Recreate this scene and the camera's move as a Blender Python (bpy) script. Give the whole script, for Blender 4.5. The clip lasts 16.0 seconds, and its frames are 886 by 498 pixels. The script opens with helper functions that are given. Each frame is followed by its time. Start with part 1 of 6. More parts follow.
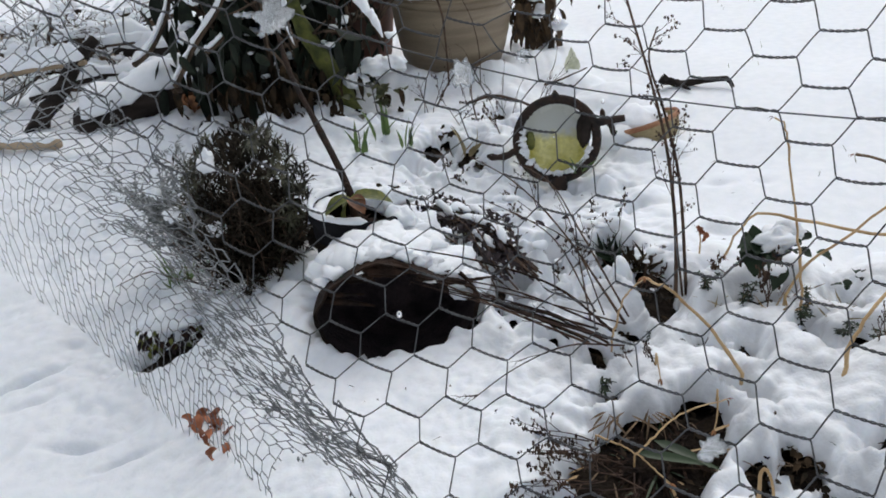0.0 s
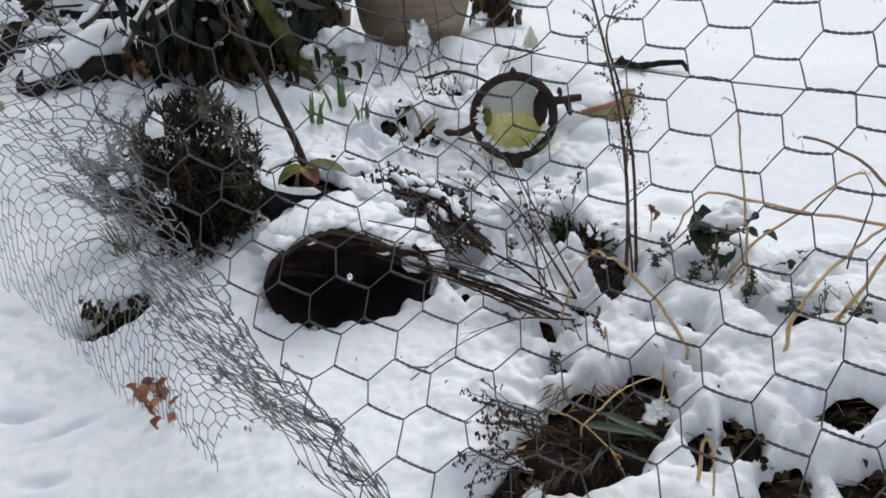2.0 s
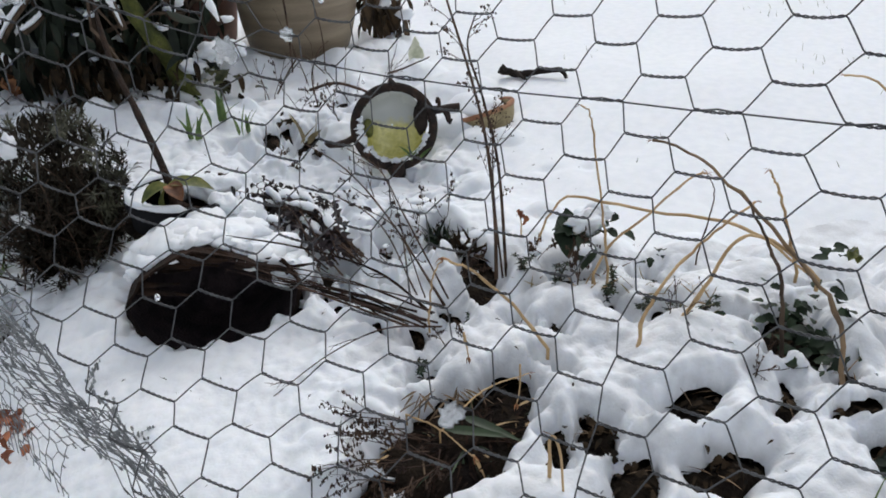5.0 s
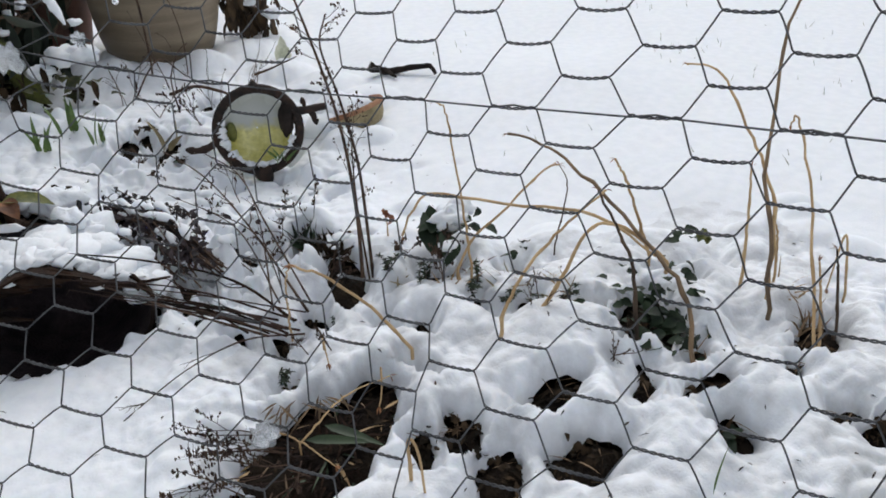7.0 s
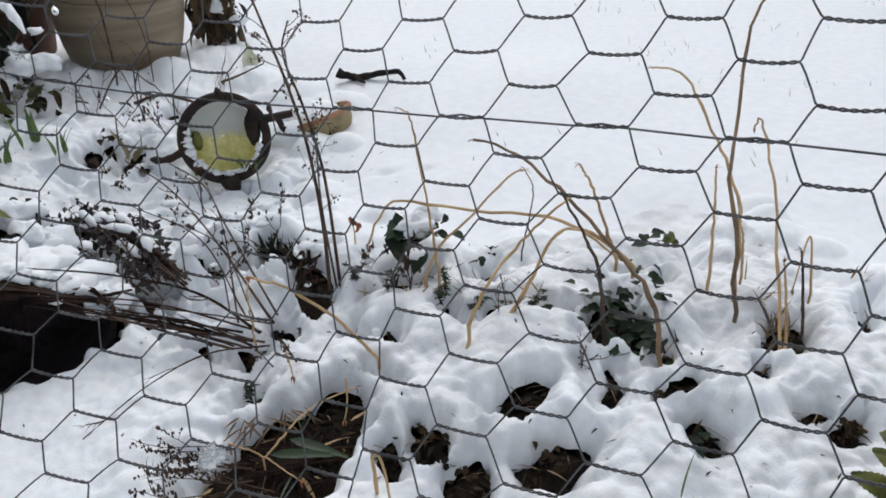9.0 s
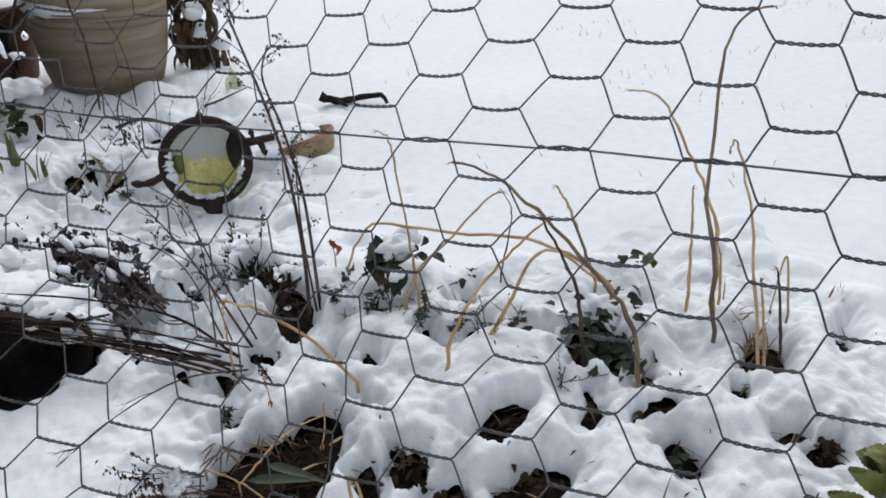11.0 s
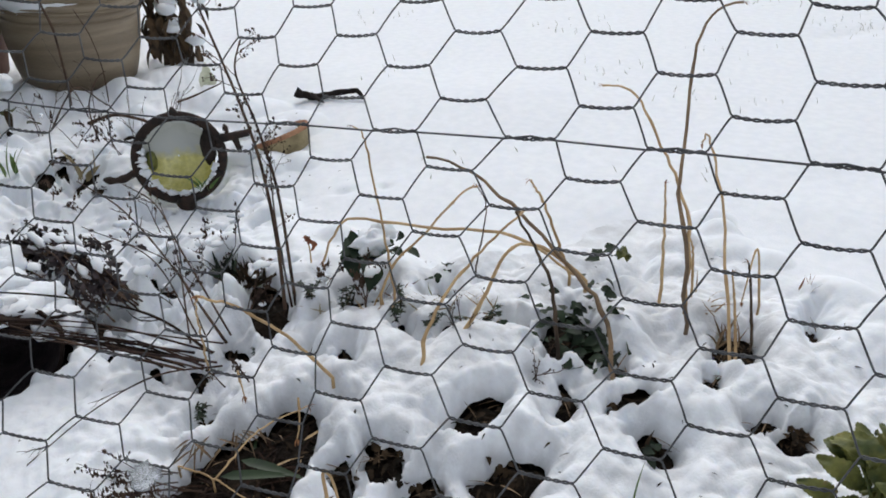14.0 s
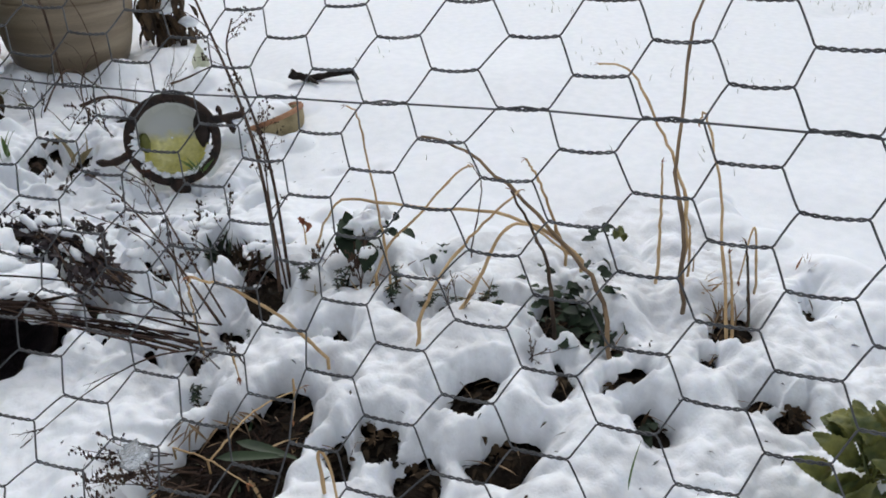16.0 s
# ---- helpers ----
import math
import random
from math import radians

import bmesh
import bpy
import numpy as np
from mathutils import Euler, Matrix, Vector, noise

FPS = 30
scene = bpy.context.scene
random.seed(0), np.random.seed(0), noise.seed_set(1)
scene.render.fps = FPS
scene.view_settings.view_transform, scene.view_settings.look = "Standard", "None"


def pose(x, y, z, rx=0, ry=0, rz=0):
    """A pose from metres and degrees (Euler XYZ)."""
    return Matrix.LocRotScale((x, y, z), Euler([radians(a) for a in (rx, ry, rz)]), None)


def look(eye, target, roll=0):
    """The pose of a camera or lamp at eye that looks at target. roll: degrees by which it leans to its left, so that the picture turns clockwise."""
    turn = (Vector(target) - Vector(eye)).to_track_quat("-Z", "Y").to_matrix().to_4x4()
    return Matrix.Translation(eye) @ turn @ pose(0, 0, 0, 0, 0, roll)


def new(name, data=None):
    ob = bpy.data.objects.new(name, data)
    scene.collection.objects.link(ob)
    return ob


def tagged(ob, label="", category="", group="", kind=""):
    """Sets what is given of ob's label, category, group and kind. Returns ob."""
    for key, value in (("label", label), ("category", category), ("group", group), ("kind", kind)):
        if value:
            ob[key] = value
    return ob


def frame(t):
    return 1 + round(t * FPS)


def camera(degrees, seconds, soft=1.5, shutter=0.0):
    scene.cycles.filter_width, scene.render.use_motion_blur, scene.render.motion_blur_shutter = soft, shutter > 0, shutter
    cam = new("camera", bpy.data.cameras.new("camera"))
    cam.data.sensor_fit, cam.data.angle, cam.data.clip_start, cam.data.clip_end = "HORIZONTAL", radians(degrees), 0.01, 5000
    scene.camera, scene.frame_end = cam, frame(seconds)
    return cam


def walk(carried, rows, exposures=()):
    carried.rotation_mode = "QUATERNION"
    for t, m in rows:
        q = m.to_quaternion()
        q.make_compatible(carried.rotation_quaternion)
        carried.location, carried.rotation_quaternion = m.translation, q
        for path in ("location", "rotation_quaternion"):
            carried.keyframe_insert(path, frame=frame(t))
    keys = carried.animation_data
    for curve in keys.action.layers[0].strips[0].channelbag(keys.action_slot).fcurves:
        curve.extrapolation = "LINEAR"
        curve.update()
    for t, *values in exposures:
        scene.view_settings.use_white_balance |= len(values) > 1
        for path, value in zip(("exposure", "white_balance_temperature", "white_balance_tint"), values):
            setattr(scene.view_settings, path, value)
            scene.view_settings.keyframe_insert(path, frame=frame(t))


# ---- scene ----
cam = camera(59.8, 16.0, 1.75)
PATH = [
    (0, (0.004, 0.041, 0.808), (-0.059, 1.788, -0.163), -6.4),
    (0.5, (0.001, 0.037, 0.802), (-0.057, 1.765, -0.203), -6.1),
    (1, (-0.005, 0.037, 0.8), (-0.022, 1.766, -0.205), -4.4),
    (1.5, (0.0, 0.04, 0.793), (0.01, 1.764, -0.219), -3.8),
    (2, (0.005, 0.038, 0.792), (0.054, 1.756, -0.23), -3.3),
    (2.5, (0.019, 0.036, 0.792), (0.118, 1.757, -0.223), -2.4),
    (3, (0.032, 0.03, 0.795), (0.159, 1.748, -0.222), -2.4),
    (3.2, (0.042, 0.028, 0.793), (0.191, 1.743, -0.225), -2.4),
    (5.3, (0.117, 0.021, 0.794), (0.407, 1.725, -0.213), -2.5),
    (5.5, (0.129, 0.02, 0.798), (0.458, 1.726, -0.193), -2.6),
    (6, (0.147, 0.025, 0.797), (0.578, 1.707, -0.197), -1.7),
    (6.5, (0.164, 0.023, 0.792), (0.647, 1.678, -0.222), -1.5),
    (7, (0.172, 0.026, 0.788), (0.668, 1.67, -0.237), -1.4),
    (7.5, (0.181, 0.031, 0.784), (0.698, 1.665, -0.246), -1.4),
    (8, (0.184, 0.031, 0.783), (0.711, 1.662, -0.247), -1.4),
    (8.5, (0.191, 0.031, 0.787), (0.732, 1.658, -0.242), -1.4),
    (9, (0.195, 0.032, 0.787), (0.746, 1.663, -0.23), -1.4),
    (9.2, (0.188, 0.032, 0.791), (0.762, 1.66, -0.219), -1.3),
    (11.3, (0.212, 0.022, 0.787), (0.808, 1.669, -0.179), -1.1),
    (11.5, (0.213, 0.02, 0.787), (0.819, 1.662, -0.181), -0.9),
    (12, (0.212, 0.02, 0.788), (0.821, 1.658, -0.184), -0.7),
    (12.5, (0.216, 0.022, 0.781), (0.847, 1.639, -0.213), -0.6),
    (13, (0.217, 0.017, 0.784), (0.851, 1.644, -0.192), -0.7),
    (13.5, (0.215, 0.02, 0.781), (0.847, 1.649, -0.191), -0.8),
    (14, (0.214, 0.02, 0.784), (0.854, 1.645, -0.191), -0.7),
    (14.5, (0.216, 0.019, 0.781), (0.861, 1.638, -0.202), -0.6),
    (15, (0.221, 0.021, 0.777), (0.864, 1.625, -0.229), -0.8),
    (15.5, (0.222, 0.023, 0.774), (0.864, 1.627, -0.232), -0.8),
    (16, (0.219, 0.023, 0.774), (0.857, 1.627, -0.237), -0.9),
]
walk(cam, [(t, look(eye, target, roll)) for t, eye, target, roll in PATH], exposures=[(0, 0.31), (3, 0.30), (6, 0.26), (16, 0.25)])

# world: a bright, even winter overcast
world = bpy.data.worlds.new("overcast")
scene.world = world
world.use_nodes = True
wn, wl = world.node_tree.nodes, world.node_tree.links
SUN_UP, SUN_ROUND = 50.0, 20.0
sky = wn.new("ShaderNodeTexSky")
sky.sky_type, sky.sun_disc = "NISHITA", False
sky.sun_elevation, sky.sun_rotation = radians(SUN_UP), radians(SUN_ROUND)
pale = wn.new("ShaderNodeHueSaturation")
pale.inputs["Saturation"].default_value = 0.28
wl.new(sky.outputs[0], pale.inputs["Color"])
wl.new(pale.outputs[0], wn["Background"].inputs[0])
wn["Background"].inputs[1].default_value = 0.135
lamp = bpy.data.lights.new("sun", "SUN")
lamp.energy, lamp.angle, lamp.color = 0.9, radians(40), (1.0, 0.98, 0.95)
sun = new("sun", lamp)
sun.matrix_world = look((math.sin(radians(SUN_ROUND)) * 10, math.cos(radians(SUN_ROUND)) * 10, 10 * math.tan(radians(SUN_UP))), (0, 0, 0))

# ---- materials ----
def material(name, dark, light, scale=30.0, rough=0.7, bump=0.3, fine=180.0, metal=0.0, third=None, depth=0.004, coat=0.0, stretch=(1, 1, 1), vary=0.0, grit=0.28):
    """Two scales of noise: broad stains between two or three colours, fine grain in value and relief."""
    m = bpy.data.materials.new(name)
    m.use_nodes = True
    n, l = m.node_tree.nodes, m.node_tree.links
    b = n["Principled BSDF"]
    tc, mp = n.new("ShaderNodeTexCoord"), n.new("ShaderNodeMapping")
    mp.inputs["Scale"].default_value = stretch
    l.new(tc.outputs["Object"], mp.inputs["Vector"])
    broad, grain = n.new("ShaderNodeTexNoise"), n.new("ShaderNodeTexNoise")
    for tex, sc, de in ((broad, scale, 5), (grain, fine, 3)):
        tex.inputs["Scale"].default_value, tex.inputs["Detail"].default_value = sc, de
        l.new(mp.outputs[0], tex.inputs["Vector"])
    ramp = n.new("ShaderNodeValToRGB")
    ramp.color_ramp.elements[0].color, ramp.color_ramp.elements[1].color = (*dark, 1), (*light, 1)
    ramp.color_ramp.elements[0].position, ramp.color_ramp.elements[1].position = 0.36, 0.64
    if third:
        e = ramp.color_ramp.elements.new(0.78)
        e.color = (*third, 1)
    l.new(broad.outputs["Fac"], ramp.inputs[0])
    val = n.new("ShaderNodeHueSaturation")
    mr = n.new("ShaderNodeMapRange")
    mr.inputs["To Min"].default_value, mr.inputs["To Max"].default_value = 1 - grit, 1 + grit
    l.new(grain.outputs["Fac"], mr.inputs["Value"])
    top = mr.outputs[0]
    if vary:
        geo, mv, mul = n.new("ShaderNodeNewGeometry"), n.new("ShaderNodeMapRange"), n.new("ShaderNodeMath")
        mv.inputs["To Min"].default_value, mv.inputs["To Max"].default_value = 1 - vary, 1 + vary
        mul.operation = "MULTIPLY"
        l.new(geo.outputs["Random Per Island"], mv.inputs["Value"])
        l.new(mv.outputs[0], mul.inputs[0])
        l.new(top, mul.inputs[1])
        top = mul.outputs[0]
    l.new(top, val.inputs["Value"])
    l.new(ramp.outputs[0], val.inputs["Color"])
    l.new(val.outputs[0], b.inputs["Base Color"])
    rr = n.new("ShaderNodeMapRange")
    rr.inputs["To Min"].default_value, rr.inputs["To Max"].default_value = max(0.05, rough - 0.15), min(1, rough + 0.15)
    l.new(broad.outputs["Fac"], rr.inputs["Value"])
    l.new(rr.outputs[0], b.inputs["Roughness"])
    b.inputs["Metallic"].default_value = metal
    b.inputs["Coat Weight"].default_value = coat
    mix, bp = n.new("ShaderNodeMath"), n.new("ShaderNodeBump")
    mix.operation = "ADD"
    l.new(broad.outputs["Fac"], mix.inputs[0])
    l.new(grain.outputs["Fac"], mix.inputs[1])
    l.new(mix.outputs[0], bp.inputs["Height"])
    bp.inputs["Strength"].default_value, bp.inputs["Distance"].default_value = bump, depth
    l.new(bp.outputs[0], b.inputs["Normal"])
    return m


def tuned(m, **values):
    b = m.node_tree.nodes["Principled BSDF"]
    for key, value in values.items():
        b.inputs[key.replace("_", " ")].default_value = value
    return m


SNOW = tuned(material("snow", (0.80, 0.83, 0.865), (0.855, 0.88, 0.91), 34, 0.65, 0.35, 210, depth=0.0022, grit=0.03), Subsurface_Weight=0.15, Subsurface_Radius=(0.012, 0.016, 0.022), Subsurface_Scale=0.6)
THINSNOW = tuned(material("snow_over_plants", (0.64, 0.655, 0.675), (0.855, 0.88, 0.91), 21, 0.65, 0.45, 210, third=(0.88, 0.90, 0.93), depth=0.003, grit=0.03), Subsurface_Weight=0.15, Subsurface_Radius=(0.012, 0.016, 0.022), Subsurface_Scale=0.6)
SOIL = tuned(material("soil", (0.008, 0.006, 0.005), (0.026, 0.019, 0.013), 22, 0.95, 1.0, 160, third=(0.042, 0.032, 0.018), depth=0.01), Specular_IOR_Level=0.1)
WIRE = material("galvanised_wire", (0.036, 0.037, 0.040), (0.10, 0.103, 0.108), 60, 0.55, 0.3, 500, metal=0.4, depth=0.0005)
PALEWIRE = material("frosted_wire", (0.085, 0.09, 0.095), (0.21, 0.22, 0.23), 60, 0.6, 0.3, 500, metal=0.3, depth=0.0005)
STRAW = material("straw", (0.33, 0.21, 0.095), (0.56, 0.39, 0.20), 18, 0.6, 0.4, 260, third=(0.27, 0.18, 0.09), depth=0.001, stretch=(1, 1, 0.25), vary=0.25)
STALK = material("brown_stalk", (0.11, 0.07, 0.038), (0.25, 0.165, 0.09), 20, 0.7, 0.5, 260, third=(0.22, 0.14, 0.08), depth=0.001, stretch=(1, 1, 0.25))
DEAD = material("dead_stem", (0.035, 0.022, 0.018), (0.10, 0.065, 0.045), 30, 0.8, 0.6, 300, depth=0.001, vary=0.4)
REDTWIG = material("red_twig", (0.022, 0.013, 0.011), (0.062, 0.038, 0.03), 30, 0.75, 0.6, 300, depth=0.001, vary=0.4)
BARK = material("bark", (0.035, 0.026, 0.02), (0.12, 0.085, 0.06), 26, 0.9, 1.0, 140, depth=0.006, stretch=(1, 1, 0.3))
MOSS = material("mossy_bark", (0.035, 0.045, 0.01), (0.13, 0.14, 0.03), 24, 0.95, 1.0, 220, third=(0.08, 0.06, 0.04), depth=0.006)
NEEDLE = material("heather_green", (0.016, 0.014, 0.010), (0.048, 0.038, 0.027), 14, 0.75, 0.4, 300, third=(0.05, 0.026, 0.018), depth=0.001, vary=0.5)
DARKLEAF = tuned(material("dark_leaf", (0.007, 0.013, 0.007), (0.022, 0.040, 0.018), 26, 0.65, 0.4, 160, depth=0.001, vary=0.35, third=(0.03, 0.034, 0.016)), Specular_IOR_Level=0.25)
GREENLEAF = material("green_leaf", (0.05, 0.10, 0.02), (0.12, 0.19, 0.045), 24, 0.5, 0.4, 200, depth=0.001, vary=0.3)
OLIVELEAF = material("olive_leaf", (0.05, 0.068, 0.012), (0.165, 0.165, 0.035), 40, 0.6, 0.6, 170, third=(0.22, 0.14, 0.05), depth=0.0015, vary=0.35)
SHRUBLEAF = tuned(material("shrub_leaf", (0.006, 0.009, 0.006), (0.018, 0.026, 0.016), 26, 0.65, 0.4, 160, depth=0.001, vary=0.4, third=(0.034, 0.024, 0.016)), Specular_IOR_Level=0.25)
LOWLEAF = material("low_leaf", (0.028, 0.036, 0.010), (0.080, 0.085, 0.024), 40, 0.6, 0.6, 170, third=(0.09, 0.06, 0.03), depth=0.0015, vary=0.35)
BROWNLEAF = material("brown_leaf", (0.09, 0.035, 0.015), (0.30, 0.13, 0.05), 34, 0.75, 0.5, 200, third=(0.22, 0.12, 0.06), depth=0.002, vary=0.3)
RUSTLEAF = material("rust_leaf", (0.17, 0.055, 0.025), (0.36, 0.13, 0.06), 30, 0.75, 0.5, 200, depth=0.002, vary=0.2)
BLACKPOT = tuned(material("black_plastic", (0.004, 0.004, 0.005), (0.009, 0.009, 0.011), 20, 0.85, 0.25, 300, depth=0.001), Specular_IOR_Level=0.15)
LITTER = material("leaf_litter", (0.010, 0.008, 0.005), (0.045, 0.029, 0.016), 34, 0.85, 0.5, 200, depth=0.002, vary=0.6)
HOLLOW = material("black_rot", (0.015, 0.012, 0.014), (0.036, 0.027, 0.029), 26, 0.95, 1.0, 190, depth=0.006)
ROT = material("rotten_wood", (0.009, 0.006, 0.005), (0.036, 0.020, 0.013), 26, 0.85, 1.0, 190, depth=0.006, stretch=(1, 1, 0.35))
IRON = material("rusty_iron", (0.012, 0.009, 0.008), (0.045, 0.026, 0.018), 45, 0.75, 0.9, 320, metal=0.35, third=(0.10, 0.045, 0.022), depth=0.002)
STONEWARE = material("stoneware", (0.19, 0.145, 0.095), (0.32, 0.26, 0.18), 4, 0.5, 0.25, 160, third=(0.24, 0.21, 0.16), depth=0.002, stretch=(0.5, 0.5, 6))
TERRA = material("terracotta", (0.24, 0.10, 0.05), (0.42, 0.23, 0.13), 16, 0.85, 0.4, 240, third=(0.35, 0.29, 0.2), depth=0.002)
TAN = material("tan_ware", (0.20, 0.16, 0.08), (0.36, 0.29, 0.16), 18, 0.8, 0.4, 240, third=(0.14, 0.13, 0.06), depth=0.002)
BROWNPOT = material("brown_pot", (0.07, 0.032, 0.022), (0.15, 0.07, 0.05), 14, 0.75, 0.3, 220, depth=0.002)
WOOD = material("weathered_wood", (0.17, 0.12, 0.075), (0.40, 0.31, 0.21), 14, 0.85, 0.6, 200, depth=0.003, stretch=(0.3, 1, 1))
DARKWOOD = material("dark_wood", (0.011, 0.009, 0.008), (0.036, 0.028, 0.024), 14, 0.9, 0.8, 160, depth=0.004, stretch=(0.3, 1, 1))
FADEDGRASS = material("faded_grass", (0.16, 0.17, 0.13), (0.34, 0.34, 0.26), 20, 0.8, 0.3, 200, depth=0.001, vary=0.4)
PALE = material("pale_blade", (0.50, 0.52, 0.36), (0.72, 0.72, 0.58), 30, 0.7, 0.4, 200, third=(0.45, 0.42, 0.25), depth=0.001)
YELLOW = tuned(material("yellow_glaze", (0.52, 0.47, 0.09), (0.78, 0.73, 0.30), 16, 0.25, 0.2, 120, third=(0.42, 0.40, 0.08), depth=0.002), Coat_Weight=0.4)


def two_tone(m, upper, height, blend):
    """Lays a second colour over the upper part of a vessel, with an uneven edge."""
    n, l = m.node_tree.nodes, m.node_tree.links
    b = n["Principled BSDF"]
    base = b.inputs["Base Color"].links[0].from_socket
    tc, sep, tex, add, rng, mix = (n.new("ShaderNode" + k) for k in ("TexCoord", "SeparateXYZ", "TexNoise", "Math", "MapRange", "MixRGB"))
    tex.inputs["Scale"].default_value = 28
    add.operation = "MULTIPLY_ADD"
    add.inputs[1].default_value = 0.05
    l.new(tc.outputs["Object"], sep.inputs[0])
    l.new(tc.outputs["Object"], tex.inputs["Vector"])
    l.new(tex.outputs["Fac"], add.inputs[0])
    l.new(sep.outputs["Z"], add.inputs[2])
    rng.inputs["From Min"].default_value, rng.inputs["From Max"].default_value = height + 0.025 - blend, height + 0.025 + blend
    l.new(add.outputs[0], rng.inputs["Value"])
    mix.inputs[2].default_value = (*upper, 1)
    l.new(rng.outputs[0], mix.inputs[0])
    l.new(base, mix.inputs[1])
    l.new(mix.outputs[0], b.inputs["Base Color"])
    return m


# grey painted on the bowl's upper half stands for snow lying in it
two_tone(YELLOW, (0.50, 0.52, 0.50), 0.045, 0.012)
for m in (DEAD, REDTWIG, BARK, LITTER, HOLLOW, ROT, DARKWOOD, NEEDLE):
    tuned(m, Specular_IOR_Level=0.15)
ICE = tuned(material("ice", (0.85, 0.88, 0.9), (0.95, 0.96, 0.97), 60, 0.18, 0.8, 300, depth=0.002), Transmission_Weight=0.75, IOR=1.31)
WATER = bpy.data.materials.new("water_drop")
WATER.use_nodes = True
tuned(WATER, Base_Color=(0.95, 0.97, 1, 1), Roughness=0.02, Transmission_Weight=1.0, IOR=1.33)


# ---- mesh helpers ----
class Shape:
    """Collects vertices and faces of one mesh."""

    def __init__(self):
        self.v, self.f = [], []

    def tube(self, pts, radii, seg=5, cap=True):
        pts = [Vector(p) for p in pts]
        if not hasattr(radii, "__len__"):
            radii = [radii] * len(pts)
        start, side = len(self.v), None
        for k, p in enumerate(pts):
            t = (pts[min(k + 1, len(pts) - 1)] - pts[max(k - 1, 0)])
            t = t.normalized() if t.length > 1e-9 else Vector((0, 0, 1))
            if side is None:
                side = t.cross(Vector((0.3, 0.2, 1)) if abs(t.z) < 0.9 else Vector((1, 0.2, 0))).normalized()
            else:
                side = (side - t * side.dot(t)).normalized()
            up = t.cross(side)
            for a in range(seg):
                c = 2 * math.pi * a / seg
                self.v.append(p + (side * math.cos(c) + up * math.sin(c)) * radii[k])
        for k in range(len(pts) - 1):
            for a in range(seg):
                i, j = start + k * seg + a, start + k * seg + (a + 1) % seg
                self.f.append((i, j, j + seg, i + seg))
        if cap:
            self.f.append(tuple(start + a for a in reversed(range(seg))))
            e = start + (len(pts) - 1) * seg
            self.f.append(tuple(e + a for a in range(seg)))

    def blade(self, base, way, normal, length, width, bend=0.3, fold=0.15, steps=5, blunt=0.5, ragged=0.0, rng=random):
        """A leaf or blade: pointed at both ends, bent along its length and folded along its midrib."""
        way, base = Vector(way).normalized(), Vector(base)
        normal = Vector(normal)
        normal = (normal - way * normal.dot(way)).normalized()
        side = way.cross(normal)
        start, p, step = len(self.v), base.copy(), length / steps
        for k in range(steps + 1):
            u = k / steps
            w = width * 0.5 * (math.sin(math.pi * min(1, max(0.0, u)) ** blunt) ** 0.8 if 0 < u < 1 else 0.06)
            w *= 1 + ragged * rng.uniform(-1, 1)
            self.v += [p - side * w + normal * w * fold * 2, p.copy(), p + side * w + normal * w * fold * 2]
            a = -bend / steps
            way = (way * math.cos(a) + normal * math.sin(a)).normalized()
            normal = side.cross(way).normalized()
            p = p + way * step
        for k in range(steps):
            i = start + 3 * k
            self.f += [(i, i + 1, i + 4, i + 3), (i + 1, i + 2, i + 5, i + 4)]

    def lump(self, c, rx, ry, rz, rough=0.25, seed=0, nu=9, nv=6, turn=0.0):
        c, start = Vector(c), len(self.v)
        ca, sa = math.cos(turn), math.sin(turn)
        for j in range(nv + 1):
            th = math.pi * j / nv
            for i in range(nu):
                ph = 2 * math.pi * i / nu
                d = Vector((math.sin(th) * math.cos(ph), math.sin(th) * math.sin(ph), math.cos(th)))
                k = 1 + rough * noise.noise(d * 1.6 + Vector((seed * 3.1, seed * 1.7, seed * 0.9))) + rough * 0.5 * noise.noise(d * 4.3 + Vector((seed * 1.3, seed * 2.9, seed * 0.7)))
                x, y = d.x * rx * k, d.y * ry * k
                self.v.append(c + Vector((x * ca - y * sa, x * sa + y * ca, d.z * rz * k)))
        for j in range(nv):
            for i in range(nu):
                a, b = start + j * nu + i, start + j * nu + (i + 1) % nu
                self.f.append((a, a + nu, b + nu, b))

    def ridge(self, pts, w, h, seed=0, seg=7):
        """A line of snow lying along a twig or pole: lumpy, flat below."""
        rng = random.Random(seed)
        pts = [Vector(p) for p in pts]
        start = len(self.v)
        n = len(pts)
        for k, p in enumerate(pts):
            t = (pts[min(k + 1, n - 1)] - pts[max(k - 1, 0)]).normalized()
            side = t.cross(Vector((0, 0, 1)))
            side = side.normalized() if side.length > 1e-4 else Vector((1, 0, 0))
            e = (0.15 if k in (0, n - 1) else 1) * rng.uniform(0.65, 1.2)
            for a in range(seg):
                c = 2 * math.pi * a / seg
                z = math.sin(c)
                self.v.append(p + side * math.cos(c) * w * e + Vector((0, 0, (z if z > 0 else z * 0.25) * h * e + h * 0.2)))
        for k in range(n - 1):
            for a in range(seg):
                i, j = start + k * seg + a, start + k * seg + (a + 1) % seg
                self.f.append((i, j, j + seg, i + seg))
        self.f.append(tuple(start + a for a in reversed(range(seg))))
        self.f.append(tuple(start + (n - 1) * seg + a for a in range(seg)))

    def lathe(self, prof, seg=48, m=None):
        """Turns a closed or open profile of (radius, height) about z."""
        start = len(self.v)
        m = m or Matrix.Identity(4)
        for r, z in prof:
            for a in range(seg):
                c = 2 * math.pi * a / seg
                self.v.append(m @ Vector((r * math.cos(c), r * math.sin(c), z)))
        for k in range(len(prof) - 1):
            for a in range(seg):
                i, j = start + k * seg + a, start + k * seg + (a + 1) % seg
                self.f.append((i, j, j + seg, i + seg))

